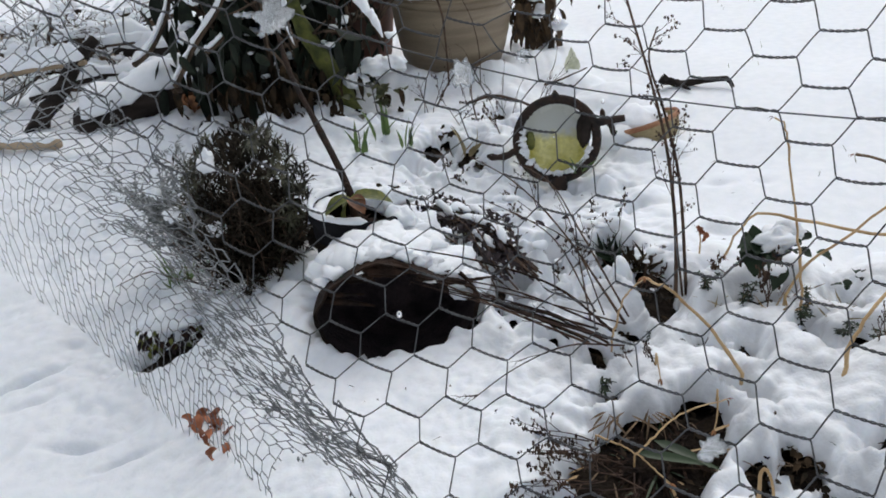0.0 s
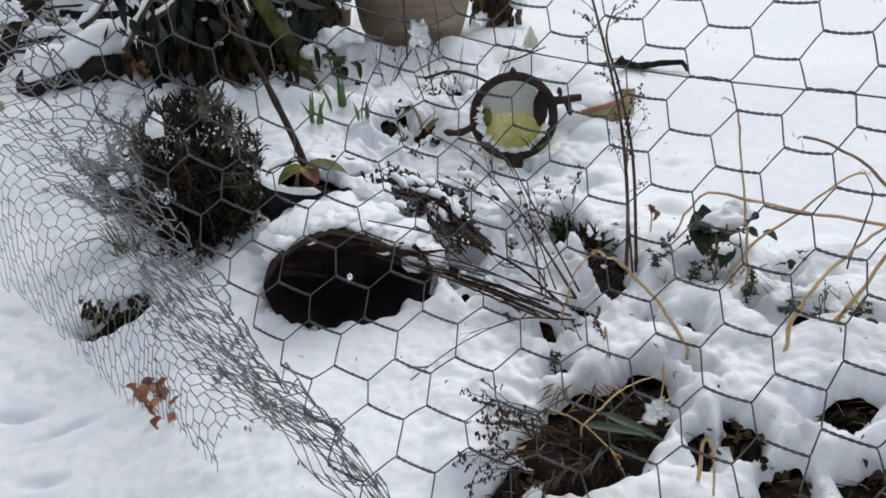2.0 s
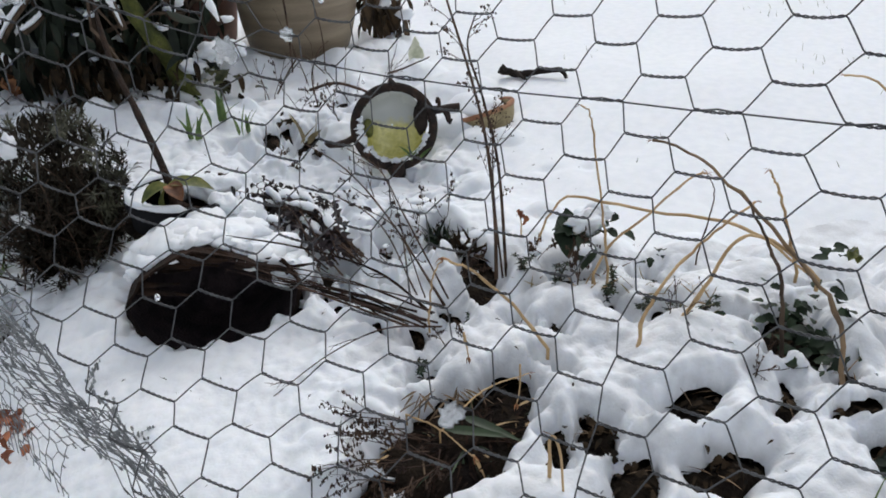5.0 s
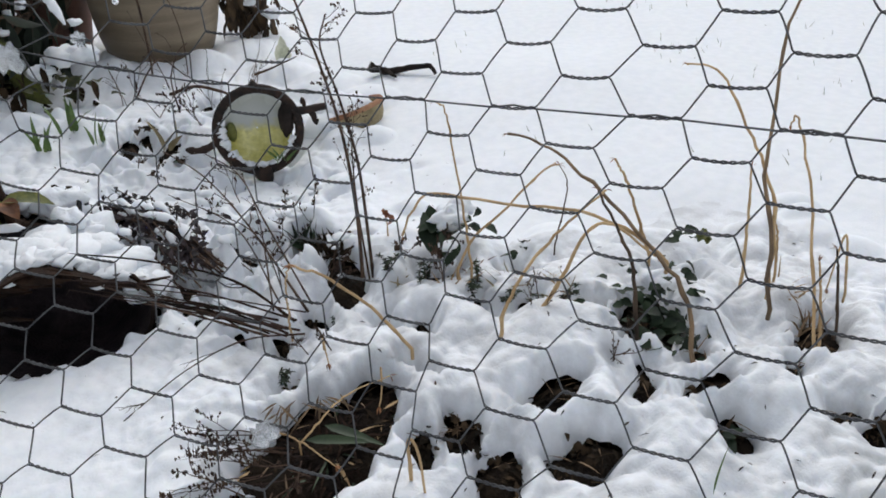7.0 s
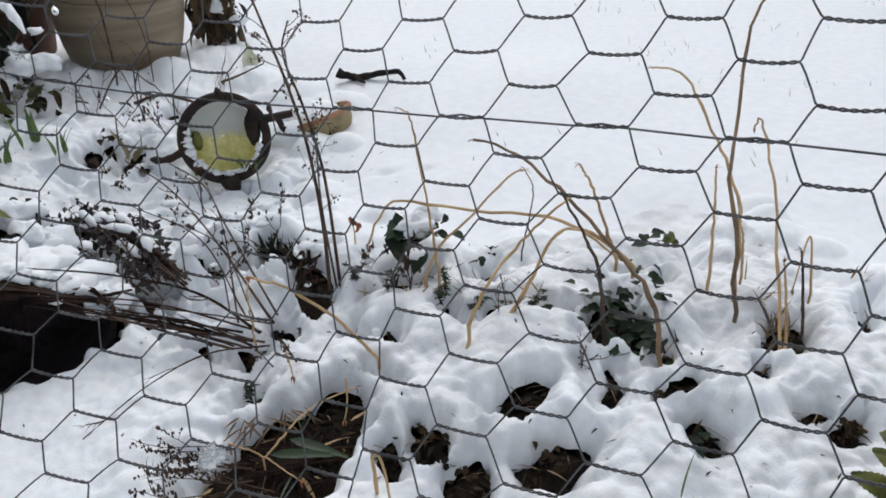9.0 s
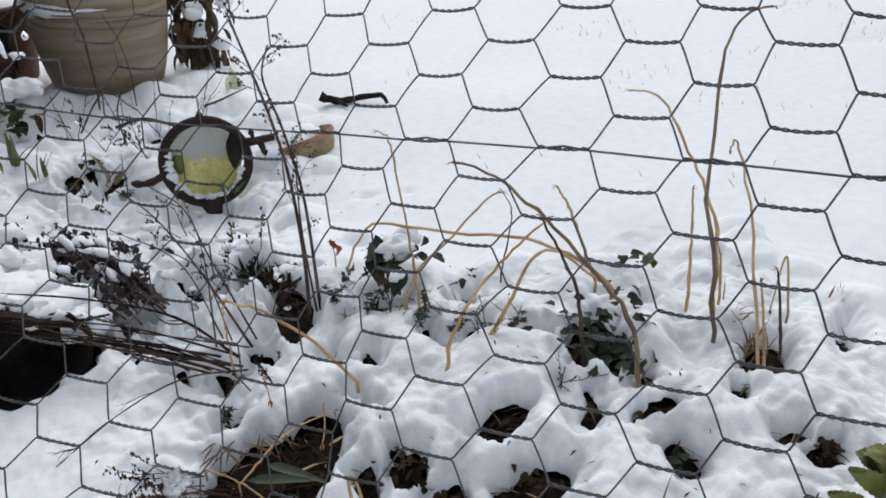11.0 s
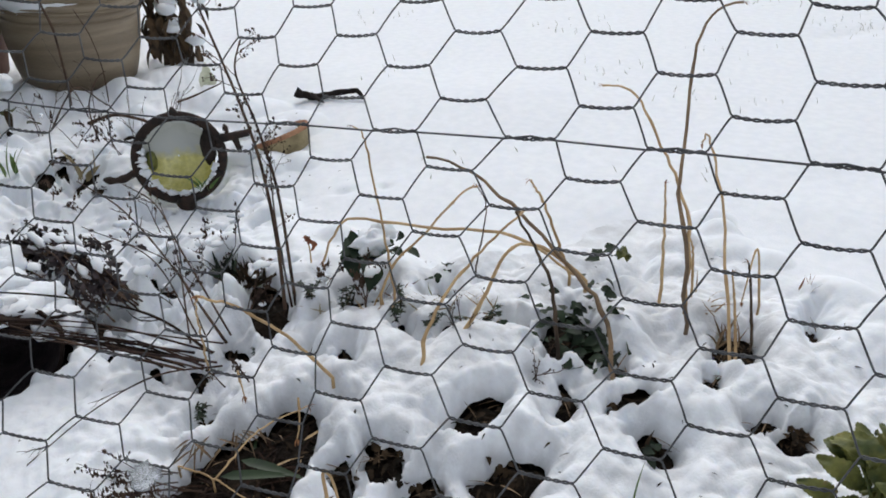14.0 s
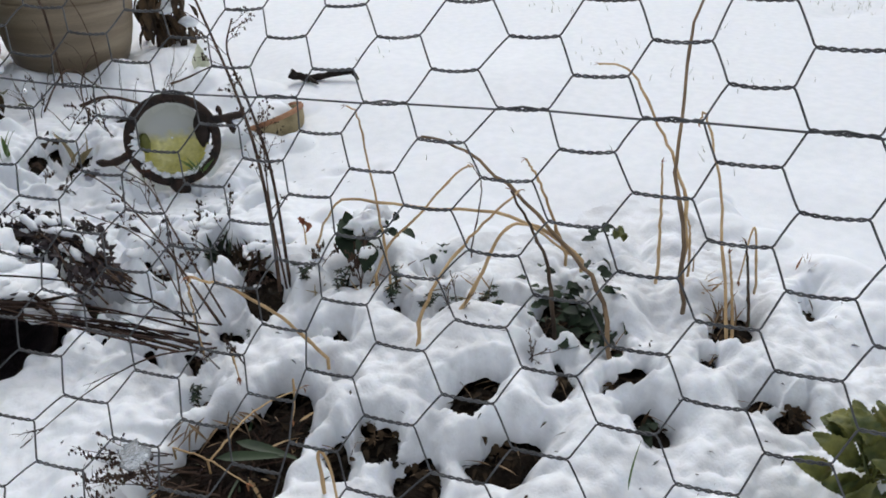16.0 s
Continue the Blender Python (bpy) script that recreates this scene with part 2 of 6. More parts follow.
    def mesh(self, name, mat, smooth=True):
        me = bpy.data.meshes.new(name)
        me.from_pydata([tuple(v) for v in self.v], [], self.f)
        if smooth:
            me.polygons.foreach_set("use_smooth", [True] * len(me.polygons))
        me.materials.append(mat)
        me.update()
        return me


def thing(name, label, category, group="", kind="", at=(0, 0, 0)):
    ob = tagged(new(name), label, category, group, kind)
    ob.empty_display_size = 0.02
    ob.location = at
    return ob


def part(name, shape, mat, parent, label="", smooth=True, kind=""):
    """One mesh under a thing or a part; its vertices are given in the world."""
    ob = new(name, shape.mesh(name, mat, smooth))
    ob.parent = parent
    off, up = Vector((0, 0, 0)), parent
    while up is not None:
        off += up.location
        up = up.parent
    ob.location = -off
    return tagged(ob, label, kind=kind)


def single(name, shape, mat, label, category, group="", kind="", smooth=True):
    return tagged(new(name, shape.mesh(name, mat, smooth)), label, category, group, kind)


def spline(pts, n=24):
    """A smooth curve through control points."""
    pts = [Vector(p) for p in pts]
    q = [pts[0] * 2 - pts[1], *pts, pts[-1] * 2 - pts[-2]]
    out = []
    spans = len(pts) - 1
    for k in range(n + 1):
        u = k / n * spans
        i = min(int(u), spans - 1)
        t = u - i
        a, b, c, d = q[i], q[i + 1], q[i + 2], q[i + 3]
        out.append(0.5 * ((2 * b) + (c - a) * t + (2 * a - 5 * b + 4 * c - d) * t * t + (3 * b - a - 3 * c + d) * t ** 3))
    return out


# ---- ground and snow ----
def vnoise(x, y, seed):
    """Smooth value noise on arrays, -1 to 1."""
    x, y = np.asarray(x, float), np.asarray(y, float)
    xi, yi = np.floor(x), np.floor(y)
    fx, fy = x - xi, y - yi
    fx, fy = fx * fx * (3 - 2 * fx), fy * fy * (3 - 2 * fy)

    def h(a, b):
        v = np.sin(a * 127.1 + b * 311.7 + seed * 74.7) * 43758.5453
        return (v - np.floor(v)) * 2 - 1
    return (h(xi, yi) * (1 - fx) + h(xi + 1, yi) * fx) * (1 - fy) + (h(xi, yi + 1) * (1 - fx) + h(xi + 1, yi + 1) * fx) * fy


def inoise(x, y, seed):
    """Value noise without a marked grid: three turned layers."""
    t = 0
    for k, a in enumerate((0.35, 1.45, 2.6)):
        c, s = math.cos(a), math.sin(a)
        t = t + vnoise(x * c - y * s + 0.37 * k, x * s + y * c, seed + 0.13 * k)
    return t * 0.62


def puffs(x, y, seed):
    """Rounded domes with soft creases between them, 0 to 1, about one to a unit."""
    x, y = np.asarray(x, float), np.asarray(y, float)
    xi, yi = np.floor(x), np.floor(y)
    t = np.zeros_like(x)
    for i in (-1, 0, 1):
        for j in (-1, 0, 1):
            a, b = xi + i, yi + j
            u = np.sin(a * 127.1 + b * 311.7 + seed * 74.7) * 43758.5453
            v = np.sin(a * 269.5 + b * 183.3 + seed * 41.3) * 24634.6345
            u, v = u - np.floor(u), v - np.floor(v)
            t += np.exp(-9 * ((x - a - u) ** 2 + (y - b - v) ** 2 + 0.25 * (u - v) ** 2))
    return np.clip(1 + np.log(t + 1e-9) / 9 * 1.15, 0, 1)


def step(a, b, x):
    u = np.clip((np.asarray(x, float) - a) / (b - a), 0, 1)
    return u * u * (3 - 2 * u)


def soil_height(x, y):
    """The earth under the snow: a low path, a raised bed, a lawn behind it."""
    x, y = np.asarray(x, float), np.asarray(y, float)
    z = -0.13 * (1 - step(-0.78, -0.22, x + 0.25 * (y - 1.2))) * (1 - step(1.7, 2.4, y))
    z = z + 0.055 * np.exp(-((x - 0.62) / 0.5) ** 2 - ((y - 0.85) / 0.33) ** 2)
    z = z + 0.05 * np.exp(-((x - 0.95) / 0.3) ** 2 - ((y - 0.55) / 0.3) ** 2)
    z = z + 0.025 * vnoise(x * 2.3, y * 2.3, 1) * step(-0.6, 0.3, y) * step(-2.6, -1.6, x) * (1 - step(2.4, 3.2, y)) * (1 - step(1.2, 1.8, x))
    z = z - 0.065 * np.exp(-((x - 0.26) / 0.5) ** 2 - ((y - 1.74) / 0.3) ** 2)
    z = z - 0.035 * np.exp(-((x - 0.26) / 0.16) ** 2 - ((y - 1.88) / 0.14) ** 2)
    z = z - 0.010 * np.exp(-((x + 0.12) / 0.22) ** 2 - ((y - 1.08) / 0.13) ** 2)
    z = z - 0.02 * step(0.05, 0.2, x) * (1 - step(1.1, 1.3, x)) * (1 - step(1.2, 1.4, y)) * step(0.4, 0.6, y)
    return z - 0.055


# places where the earth or a plant shows through the snow: x, y, half lengths, turn in degrees
BARE = [
    (0.579, 0.818, 0.052, 0.026, 11), (0.576, 0.697, 0.063, 0.028, -4), (0.801, 0.756, 0.039, 0.022, 20), (0.777, 0.670, 0.025, 0.017, -34),
    (0.718, 0.804, 0.022, 0.008, 59), (0.955, 0.648, 0.015, 0.010, 3), (0.981, 0.605, 0.025, 0.018, -4), (1.051, 0.818, 0.070, 0.029, 27),
    (0.948, 0.748, 0.010, 0.006, 47), (0.813, 0.957, 0.085, 0.040, 50), (0.823, 0.826, 0.025, 0.017, 47), (0.815, 0.888, 0.035, 0.022, 50), (1.233, 0.832, 0.020, 0.008, 43),
    (0.369, 0.786, 0.020, 0.017, 96), (0.430, 0.800, 0.032, 0.023, 86), (0.448, 0.712, 0.044, 0.025, 41), (0.232, 0.838, 0.135, 0.078, 28), (0.315, 0.905, 0.055, 0.04, 15), (0.10, 0.752, 0.045, 0.02, 30),
]
BARE_MID = [
    (0.434, 1.058, 0.022, 0.017, 88), (0.270, 1.147, 0.032, 0.015, 86), (0.207, 0.984, 0.023, 0.012, 43), (0.389, 0.956, 0.018, 0.011, 109),
    (0.206, 1.105, 0.026, 0.015, 105), (0.139, 1.150, 0.020, 0.011, 118), (0.075, 1.223, 0.020, 0.010, 145),
    (0.349, 1.286, 0.077, 0.036, 85), (0.394, 1.107, 0.017, 0.010, 81), (0.562, 1.095, 0.024, 0.012, 91), (0.672, 1.20, 0.020, 0.026, -19),
    (0.525, 1.225, 0.04, 0.026, 0), (0.64, 1.06, 0.02, 0.012, 30), (0.733, 1.0, 0.022, 0.016, -26), (0.94, 1.06, 0.03, 0.02, -10),
]
BARE_FAR = [
    (0.005, 1.435, 0.15, 0.020, 121), (-0.10, 1.43, 0.028, 0.014, 110), (0.298, 1.405, 0.048, 0.036, 80), (0.034, 2.065, 0.050, 0.020, 49),
    (0.189, 2.247, 0.06, 0.020, 44), (-0.165, 1.73, 0.055, 0.030, 100), (-0.062, 1.572, 0.085, 0.036, 110), (-0.183, 1.525, 0.048, 0.030, 107), (-0.022, 2.129, 0.038, 0.022, 101),
    (-0.069, 2.10, 0.05, 0.018, 93), (0.147, 2.354, 0.045, 0.022, 92), (0.16, 1.50, 0.06, 0.010, 115),
    (-0.125, 1.262, 0.148, 0.108, 0), (-0.637, 1.365, 0.092, 0.038, 0), (-0.50, 1.64, 0.12, 0.07, 0), (-0.56, 2.66, 0.24, 0.085, 10),
]
_rs = np.random.RandomState(4)
PILLOWS = [(x, y, r, h) for x, y, r, h in zip(_rs.uniform(0.05, 1.35, 90), _rs.uniform(0.45, 1.3, 90), _rs.uniform(0.045, 0.10, 90), _rs.uniform(0.015, 0.042, 90))]
PILLOWS += [(0.64, 0.95, 0.085, 0.055), (1.0, 1.03, 0.08, 0.055), (0.43, 1.22, 0.06, 0.05), (0.50, 1.02, 0.09, 0.05), (0.45, 1.12, 0.06, 0.045), (0.86, 1.12, 0.08, 0.055), (0.71, 0.89, 0.07, 0.045), (0.885, 0.91, 0.065, 0.055), (1.04, 0.91, 0.06, 0.045), (0.92, 1.05, 0.07, 0.04), (0.60, 1.25, 0.05, 0.035), (-0.14, 2.68, 0.13, 0.06), (0.0, 2.66, 0.10, 0.05), (0.14, 2.69, 0.12, 0.06), (0.30, 2.78, 0.12, 0.035), (0.50, 2.36, 0.14, 0.055), (0.60, 2.20, 0.11, 0.04), (0.40, 2.55, 0.12, 0.05)]
PILLOWS += [(x, y, r, h) for x, y, r, h in zip(_rs.uniform(-0.35, 0.6, 60), _rs.uniform(1.15, 2.3, 60), _rs.uniform(0.03, 0.08, 60), _rs.uniform(0.01, 0.035, 60))]
PILLOWS += [(x, y, r, h) for x, y, r, h in zip(_rs.uniform(-1.9, 0.2, 50), _rs.uniform(2.2, 4.2, 50), _rs.uniform(0.05, 0.14, 50), _rs.uniform(0.01, 0.05, 50))]


def bare_field(x, y):
    """How far from a gap in the snow, and on which side of it: 1 uphill behind it, -1 before it."""
    d, side = np.full(np.shape(x), 9.0), np.zeros(np.shape(x))
    wx = x + 0.012 * vnoise(x * 30, y * 30, 7) + 0.006 * vnoise(x * 75, y * 75, 17)
    wy = y + 0.012 * vnoise(x * 30, y * 30, 8) + 0.006 * vnoise(x * 75, y * 75, 18)
    for cx, cy, a, b, deg in (*BARE, *BARE_MID, *BARE_FAR):
        a, b = a * 0.96 + 0.001, b * 0.9 + 0.001
        c, s = math.cos(radians(deg)), math.sin(radians(deg))
        u, v = (wx - cx) * c + (wy - cy) * s, -(wx - cx) * s + (wy - cy) * c
        r = np.sqrt((u / a) ** 2 + (v / b) ** 2)
        gap = (r - 1.0) * min(a, b)
        far = ((wx - cx) * 0.25 + (wy - cy) * 0.97) / np.maximum(np.hypot(wx - cx, wy - cy), 0.004)
        side = np.where(gap < d, far, side)
        d = np.minimum(d, gap)
    # small gaps where dead stems stand close
    tangle = step(-0.32, -0.2, x) * (1 - step(0.42, 0.56, x)) * step(1.1, 1.25, y) * (1 - step(2.15, 2.4, y))
    gaps = vnoise(x * 17, y * 21, 31) + 0.5 * vnoise(x * 41, y * 47, 32) - 1.02 - 9 * (1 - tangle)
    d = np.minimum(d, -gaps * 0.03)
    # narrow gaps along the fallen lavender stems
    u, v = (x - 0.05) * -0.566 + (y - 1.40) * 0.824, (x - 0.05) * 0.824 + (y - 1.40) * 0.566
    swath = (1 - step(0.16, 0.24, np.abs(u - 0.06))) * (1 - step(0.03, 0.07, np.abs(v + 0.02)))
    slits = inoise(u * 9, v * 34, 35) + 0.35 * inoise(u * 30, v * 60, 36) - 0.20 - 9 * (1 - swath)
    return np.minimum(d, -slits * 0.024), side


def bare_distance(x, y):
    return bare_field(x, y)[0]


def snow_height(x, y):
    x, y = np.asarray(x, float), np.asarray(y, float)
    bed = step(-0.1, 0.15, x) * (1 - step(1.12, 1.35, x)) * (1 - step(1.10, 1.32, y + 0.25 * np.maximum(x - 0.75, 0))) * step(0.2, 0.4, y)
    close = 1 - step(1.6, 3.2, np.hypot(x - 0.1, y - 1.5))
    deep = 0.06 + close * (1 - 0.85 * step(0.5, 1.0, x) * step(1.1, 1.5, y)) * 0.012 * inoise(x * 5, y * 5, 2) + 0.015 * inoise(x * 0.5, y * 0.5, 92) * step(3, 8, np.hypot(x, y))
    deep = deep + bed * 0.010 * inoise(x * 12, y * 12, 3)
    wild = (1 - step(0.40, 0.62, x)) * (1 - step(3.5, 4.5, y)) * step(-1.1, -0.5, x + 0.5 * (y - 1.2))
    deep = deep + wild * (0.3 + 0.7 * step(1.05, 1.25, y)) * (0.007 * inoise(x * 15, y * 15, 5) + 0.003 * inoise(x * 40, y * 40, 6))
    # rounded pillows with soft creases between them
    wx, wy = x + 0.018 * inoise(x * 9, y * 9, 81), y + 0.018 * inoise(x * 9, y * 9, 82)
    fluff = 0.030 * puffs(wx * 9, wy * 9, 1) + 0.020 * puffs(wx * 19, wy * 19, 2) + 0.010 * puffs(wx * 42, wy * 42, 3)
    deep = deep + bed * (0.056 * puffs(wx * 7.4, wy * 7.4, 1) + 0.022 * puffs(wx * 17, wy * 17, 2) + 0.016 * puffs(wx * 40, wy * 40, 3) - 0.062) + wild * (1 - bed) * (1 - step(0.3, 0.6, x)) * (fluff - 0.03) * (0.85 - 0.3 * step(1.3, 1.9, y)) * (0.40 + 0.60 * step(1.08, 1.25, y))
    lumps = np.zeros_like(x)
    for cx, cy, r, h in PILLOWS:
        near = (np.abs(x - cx) < r) & (np.abs(y - cy) < r)
        if near.any():
            q = np.clip(1 - ((x[near] - cx) ** 2 + (y[near] - cy) ** 2) / r ** 2, 0, 1)
            lumps[near] += (h * q ** 1.25) ** 3
    deep = deep + np.cbrt(lumps)
    crumb = np.clip(bed + 0.45 * wild, 0, 1) * (1 - 0.65 * step(1.2, 1.7, y))
    deep = deep + crumb * (0.0030 * inoise(x * 45, y * 45, 61) + 0.0030 * inoise(x * 95, y * 95, 62))
    # footprints and small dents on the path and the lawn
    for cx, cy, a, b, deg, h in ((-0.945, 1.325, 0.07, 0.011, 25, 0.032), (-0.90, 1.25, 0.045, 0.012, 20, 0.018), (-0.75, 1.105, 0.045, 0.010, -5, 0.030), (-0.635, 1.045, 0.045, 0.009, 18, 0.022), (-0.885, 1.44, 0.022, 0.012, 10, 0.014), (-0.80, 1.24, 0.012, 0.022, 10, 0.014),
                                 (-0.72, 1.20, 0.012, 0.03, 30, 0.012), (-0.86, 1.10, 0.012, 0.03, -20, 0.012), (-0.62, 0.93, 0.035, 0.011, 0, 0.016), (2.9, 2.35, 0.12, 0.06, 10, 0.02), (0.62, 1.72, 0.03, 0.02, 0, 0.012), (0.72, 1.7, 0.02, 0.02, 0, 0.01)):
        c, s = math.cos(radians(deg)), math.sin(radians(deg))
        u, v = (x - cx) * c + (y - cy) * s, -(x - cx) * s + (y - cy) * c
        deep = deep - h * np.exp(-(u / a) ** 2 - (v / b) ** 2)
    path = 1 - step(-0.75, -0.35, x + 0.25 * (y - 1.2))
    deep = deep + path * (0.004 * inoise(x * 8, y * 10, 51) + 0.0022 * inoise(x * 26, y * 30, 52) - 0.008 * np.clip(inoise(x * 12, y * 16, 53) - 0.5, 0, 1)) * close
    deep = deep + 0.0012 * inoise(x * 9, y * 9, 9) * (1 - step(1.2, 2.2, np.hypot(x - 0.3, y - 0.6))) - 0.003 * np.clip(inoise(x * 2.6, y * 2.6, 91) - 0.55, 0, 1) * step(1.2, 1.6, y) * (1 - step(2.5, 5, np.hypot(x, y)))
    d, side = bare_field(x, y)
    deep = np.where(bed > 0, (1 - bed) * deep + bed * 0.12 * np.tanh(deep / 0.12), deep)
    d = d + np.clip(bed + wild, 0, 1) * 0.006 * (puffs(wx * 42, wy * 42, 3) - 0.55)
    # the cover lies over matted plants: rounded lips with hollows below them
    lip = np.clip(bed + wild, 0, 1)
    before = np.clip(-side, 0, 1)
    u = 1 - np.clip(d / (0.030 + 0.026 * before * lip + 0.012 * (1 - lip)), 0, 1)
    edge = 1 - u ** (2.5 - 0.9 * before)
    edge = edge + lip * (0.15 + 0.28 * side) * (1 - edge)
    return soil_height(x, y) + np.maximum(deep, 0.012) * edge, d


def axis(lo, hi, fine, far):
    mid = list(np.arange(lo, hi + fine / 2, fine))
    left, right, s = [], [], fine
    while (left[-1] if left else lo) > -far:
        s *= 1.1
        left.append((left[-1] if left else lo) - s)
    s = fine
    while (right[-1] if right else hi) < far:
        s *= 1.1
        right.append((right[-1] if right else hi) + s)
    return np.array(left[::-1] + mid + right)


def sheet(name, xs, ys, height, mat, label, category, thin=None):
    X, Y = np.meshgrid(xs, ys)
    Z = height(X, Y)
    ok = None
    if isinstance(Z, tuple):
        Z, d = Z
        ok = d > 0
        # the one continuous cover, without loose crumbs between gaps
        live = d > 0.012
        for k in range(60):
            grown = live.copy()
            grown[1:] |= live[:-1]
            grown[:-1] |= live[1:]
            grown[:, 1:] |= live[:, :-1]
            grown[:, :-1] |= live[:, 1:]
            live = grown & ok
        ok = live
    nx = len(xs)
    if ok is not None:
        # draw the rim's points in to the true edge
        gy, gx = np.gradient(d, ys, xs)
        g2 = np.maximum(gx * gx + gy * gy, 0.05)
        out = (d < 0) & (np.abs(X) < 1.6) & (Y < 2.9) & (Y > 0.3)
        lim = 0.006
        X = X + np.where(out, np.clip(-d * gx / g2, -lim, lim), 0)
        Y = Y + np.where(out, np.clip(-d * gy / g2, -lim, lim), 0)
    verts = np.stack([X.ravel(), Y.ravel(), Z.ravel()], 1)
    i = np.arange(len(ys) - 1)[:, None] * nx + np.arange(nx - 1)[None, :]
    faces = np.stack([i, i + 1, i + 1 + nx, i + nx], -1).reshape(-1, 4)
    if ok is not None:
        o = ok.ravel()
        faces = faces[o[faces].any(1)]
    me = bpy.data.meshes.new(name)
    used, faces = np.unique(faces, return_inverse=True)
    verts, faces = verts[used], faces.reshape(-1, 4)
    me.from_pydata(verts.tolist(), [], faces.tolist())
    me.polygons.foreach_set("use_smooth", [True] * len(me.polygons))
    me.materials.append(mat)
    if thin:
        # thin, wet snow over the bed's plants
        me.materials.append(thin)
        mid = verts[faces].mean(1)
        ragged = 0.06 * vnoise(mid[:, 0] * 14, mid[:, 1] * 14, 71)
        on_bed = (mid[:, 0] + ragged > 0.12) & (mid[:, 0] + ragged < 1.18) & (mid[:, 1] + ragged < 1.28) & (mid[:, 1] > 0.42)
        me.polygons.foreach_set("material_index", on_bed.astype(np.int32))
    me.update()
    return tagged(new(name, me), label, category, "", "structure")


def ground_height(x, y):
    """Earth and matted plants swell up where the snow has gaps."""
    z = soil_height(x, y)
    near = (x > -1.2) & (x < 1.4) & (y > 0.4) & (y < 3.2)
    up = np.zeros_like(z)
    up[near] = np.clip(0.55 - bare_distance(x[near], y[near]) / 0.025, 0, 1)
    log = np.exp(-(((x + 0.10) / 0.16) ** 4 + ((y - 1.24) / 0.10) ** 4))
    return z + up * (1 - np.clip(log * 1.5, 0, 1)) * (0.022 + 0.014 * vnoise(x * 60, y * 60, 41)) + 0.006 * np.exp(-((x - 0.235) / 0.10) ** 2 - ((y - 0.83) / 0.06) ** 2) - 0.05 * log


sheet("ground", axis(-1.3, 1.5, 0.014, 400), axis(0.4, 2.6, 0.014, 400), ground_height, SOIL, "dark damp garden earth under the snow", "ground")
sheet("snow_cover", axis(-1.2, 1.4, 0.004, 400), axis(0.42, 2.4, 0.004, 400), snow_height, SNOW, "fresh white snow lying lumpy over bed, path and lawn", "snow", THINSNOW)


def on_snow(x, y):
    return float(snow_height(np.array([x]), np.array([y]))[0][0])


# ---- wire netting ----
def net_point(i, j):
    """A place on the near netting: i columns along, j half rows down. A gently bulging sheet."""
    ci, cj = min(max(i, -7.0), 13.5), min(max(j, -4.0), 16.0)

    def sheet_at(p, q):
        a, b = (p - 4) / 8, (q - 5) / 8
        k = (1, b, b * b, b ** 3, a, a * b, a * b * b, a * a, a * a * b, a ** 3, (a * b) ** 2, a ** 3 * b, a * b ** 3, a ** 4, b ** 4)
        return sum((Vector(v) * w for v, w in zip(NET, k)), Vector((0, 0, 0)))
    p = sheet_at(ci, cj)
    e = 0.25
    if ci != i:
        p += (sheet_at(ci + e, cj) - sheet_at(ci - e, cj)) / (2 * e) * (i - ci)
    if cj != j:
        p += (sheet_at(ci, cj + e) - sheet_at(ci, cj - e)) / (2 * e) * (j - cj)
    return p


NET = [(0.2654, 0.507, 0.5032), (-0.0685, -0.0778, -0.1347), (-0.0016, -0.0105, 0.0138), (-0.0071, -0.013, 0.0017), (0.2647, -0.2287, 0.0152), (0.0252, 0.0261, -0.0358), (0.0064, -0.0004, -0.0021), (-0.0228, -0.0408, 0.0275), (0.0152, 0.011, 0.0011), (0.0027, 0.0174, -0.0153), (0.0006, 0.008, -0.0073), (-0.0077, -0.0062, 0.0085), (0.0002, -0.008, 0.0127), (0.002, 0.0019, 0.0017), (-0.0007, 0.0029, -0.0017)]
WIDE = [[0.05, -0.14, -0.142, -0.28, -0.134, -0.151, -0.166, -0.151, -0.148, -0.097, -0.08, -0.081, -0.104, -0.187, -0.142, -0.004, 0.064, 0.134, 0.174, 0.176], [0.5, 0.52, 0.013, 0.136, -0.008, -0.004, 0.007, 0.019, 0.047, 0.068, 0.064, 0.074, 0.054, -0.122, -0.173, -0.164, -0.12, -0.065, 0.0, 0.045]]
TALL = [[0.163, 0.116, 0.056, 0.0, 0.012, 0.024, 0.037, 0.158, 0.178, 0.274, 0.378, 0.479, 0.541, 0.687, 0.615, 0.692, 0.479, 0.495, 0.017], [-0.08, 0.129, 0.234, 0.282, 0.254, 0.198, 0.12, 0.028, -0.038, -0.054, -0.061, -0.04, 0.117, 0.14, 0.117, 0.161, 0.144, 0.164, -0.013]]
TW = 0.365


def uneven(i, j):
    """Columns and rows are not quite even, and drift a little along the sheet."""
    p, q = min(max(i, -5), 12), min(max(j, -3), 15)
    return i + WIDE[0][p + 7] + WIDE[1][p + 7] * (q - 5) / 8, j + TALL[0][q + 3] + TALL[1][q + 3] * (p - 4) / 8


def twist(shape, a, b, wire, turns=3.0, strands=2, n=14, seg=5, sag=0.0):
    a, b = Vector(a), Vector(b)
    t = (b - a).normalized()
    s = t.cross(Vector((0, 0, 1))).normalized()
    u = t.cross(s)
    for q in range(strands):
        pts = []
        for k in range(n + 1):
            f = k / n
            c = 2 * math.pi * (turns * f + q / strands)
            r = wire * (1.15 if strands == 2 else 1.4)
            pts.append(a.lerp(b, f) - Vector((0, 0, sag * 4 * f * (1 - f))) + (s * math.cos(c) + u * math.sin(c)) * r)
        shape.tube(pts, wire, seg, cap=False)


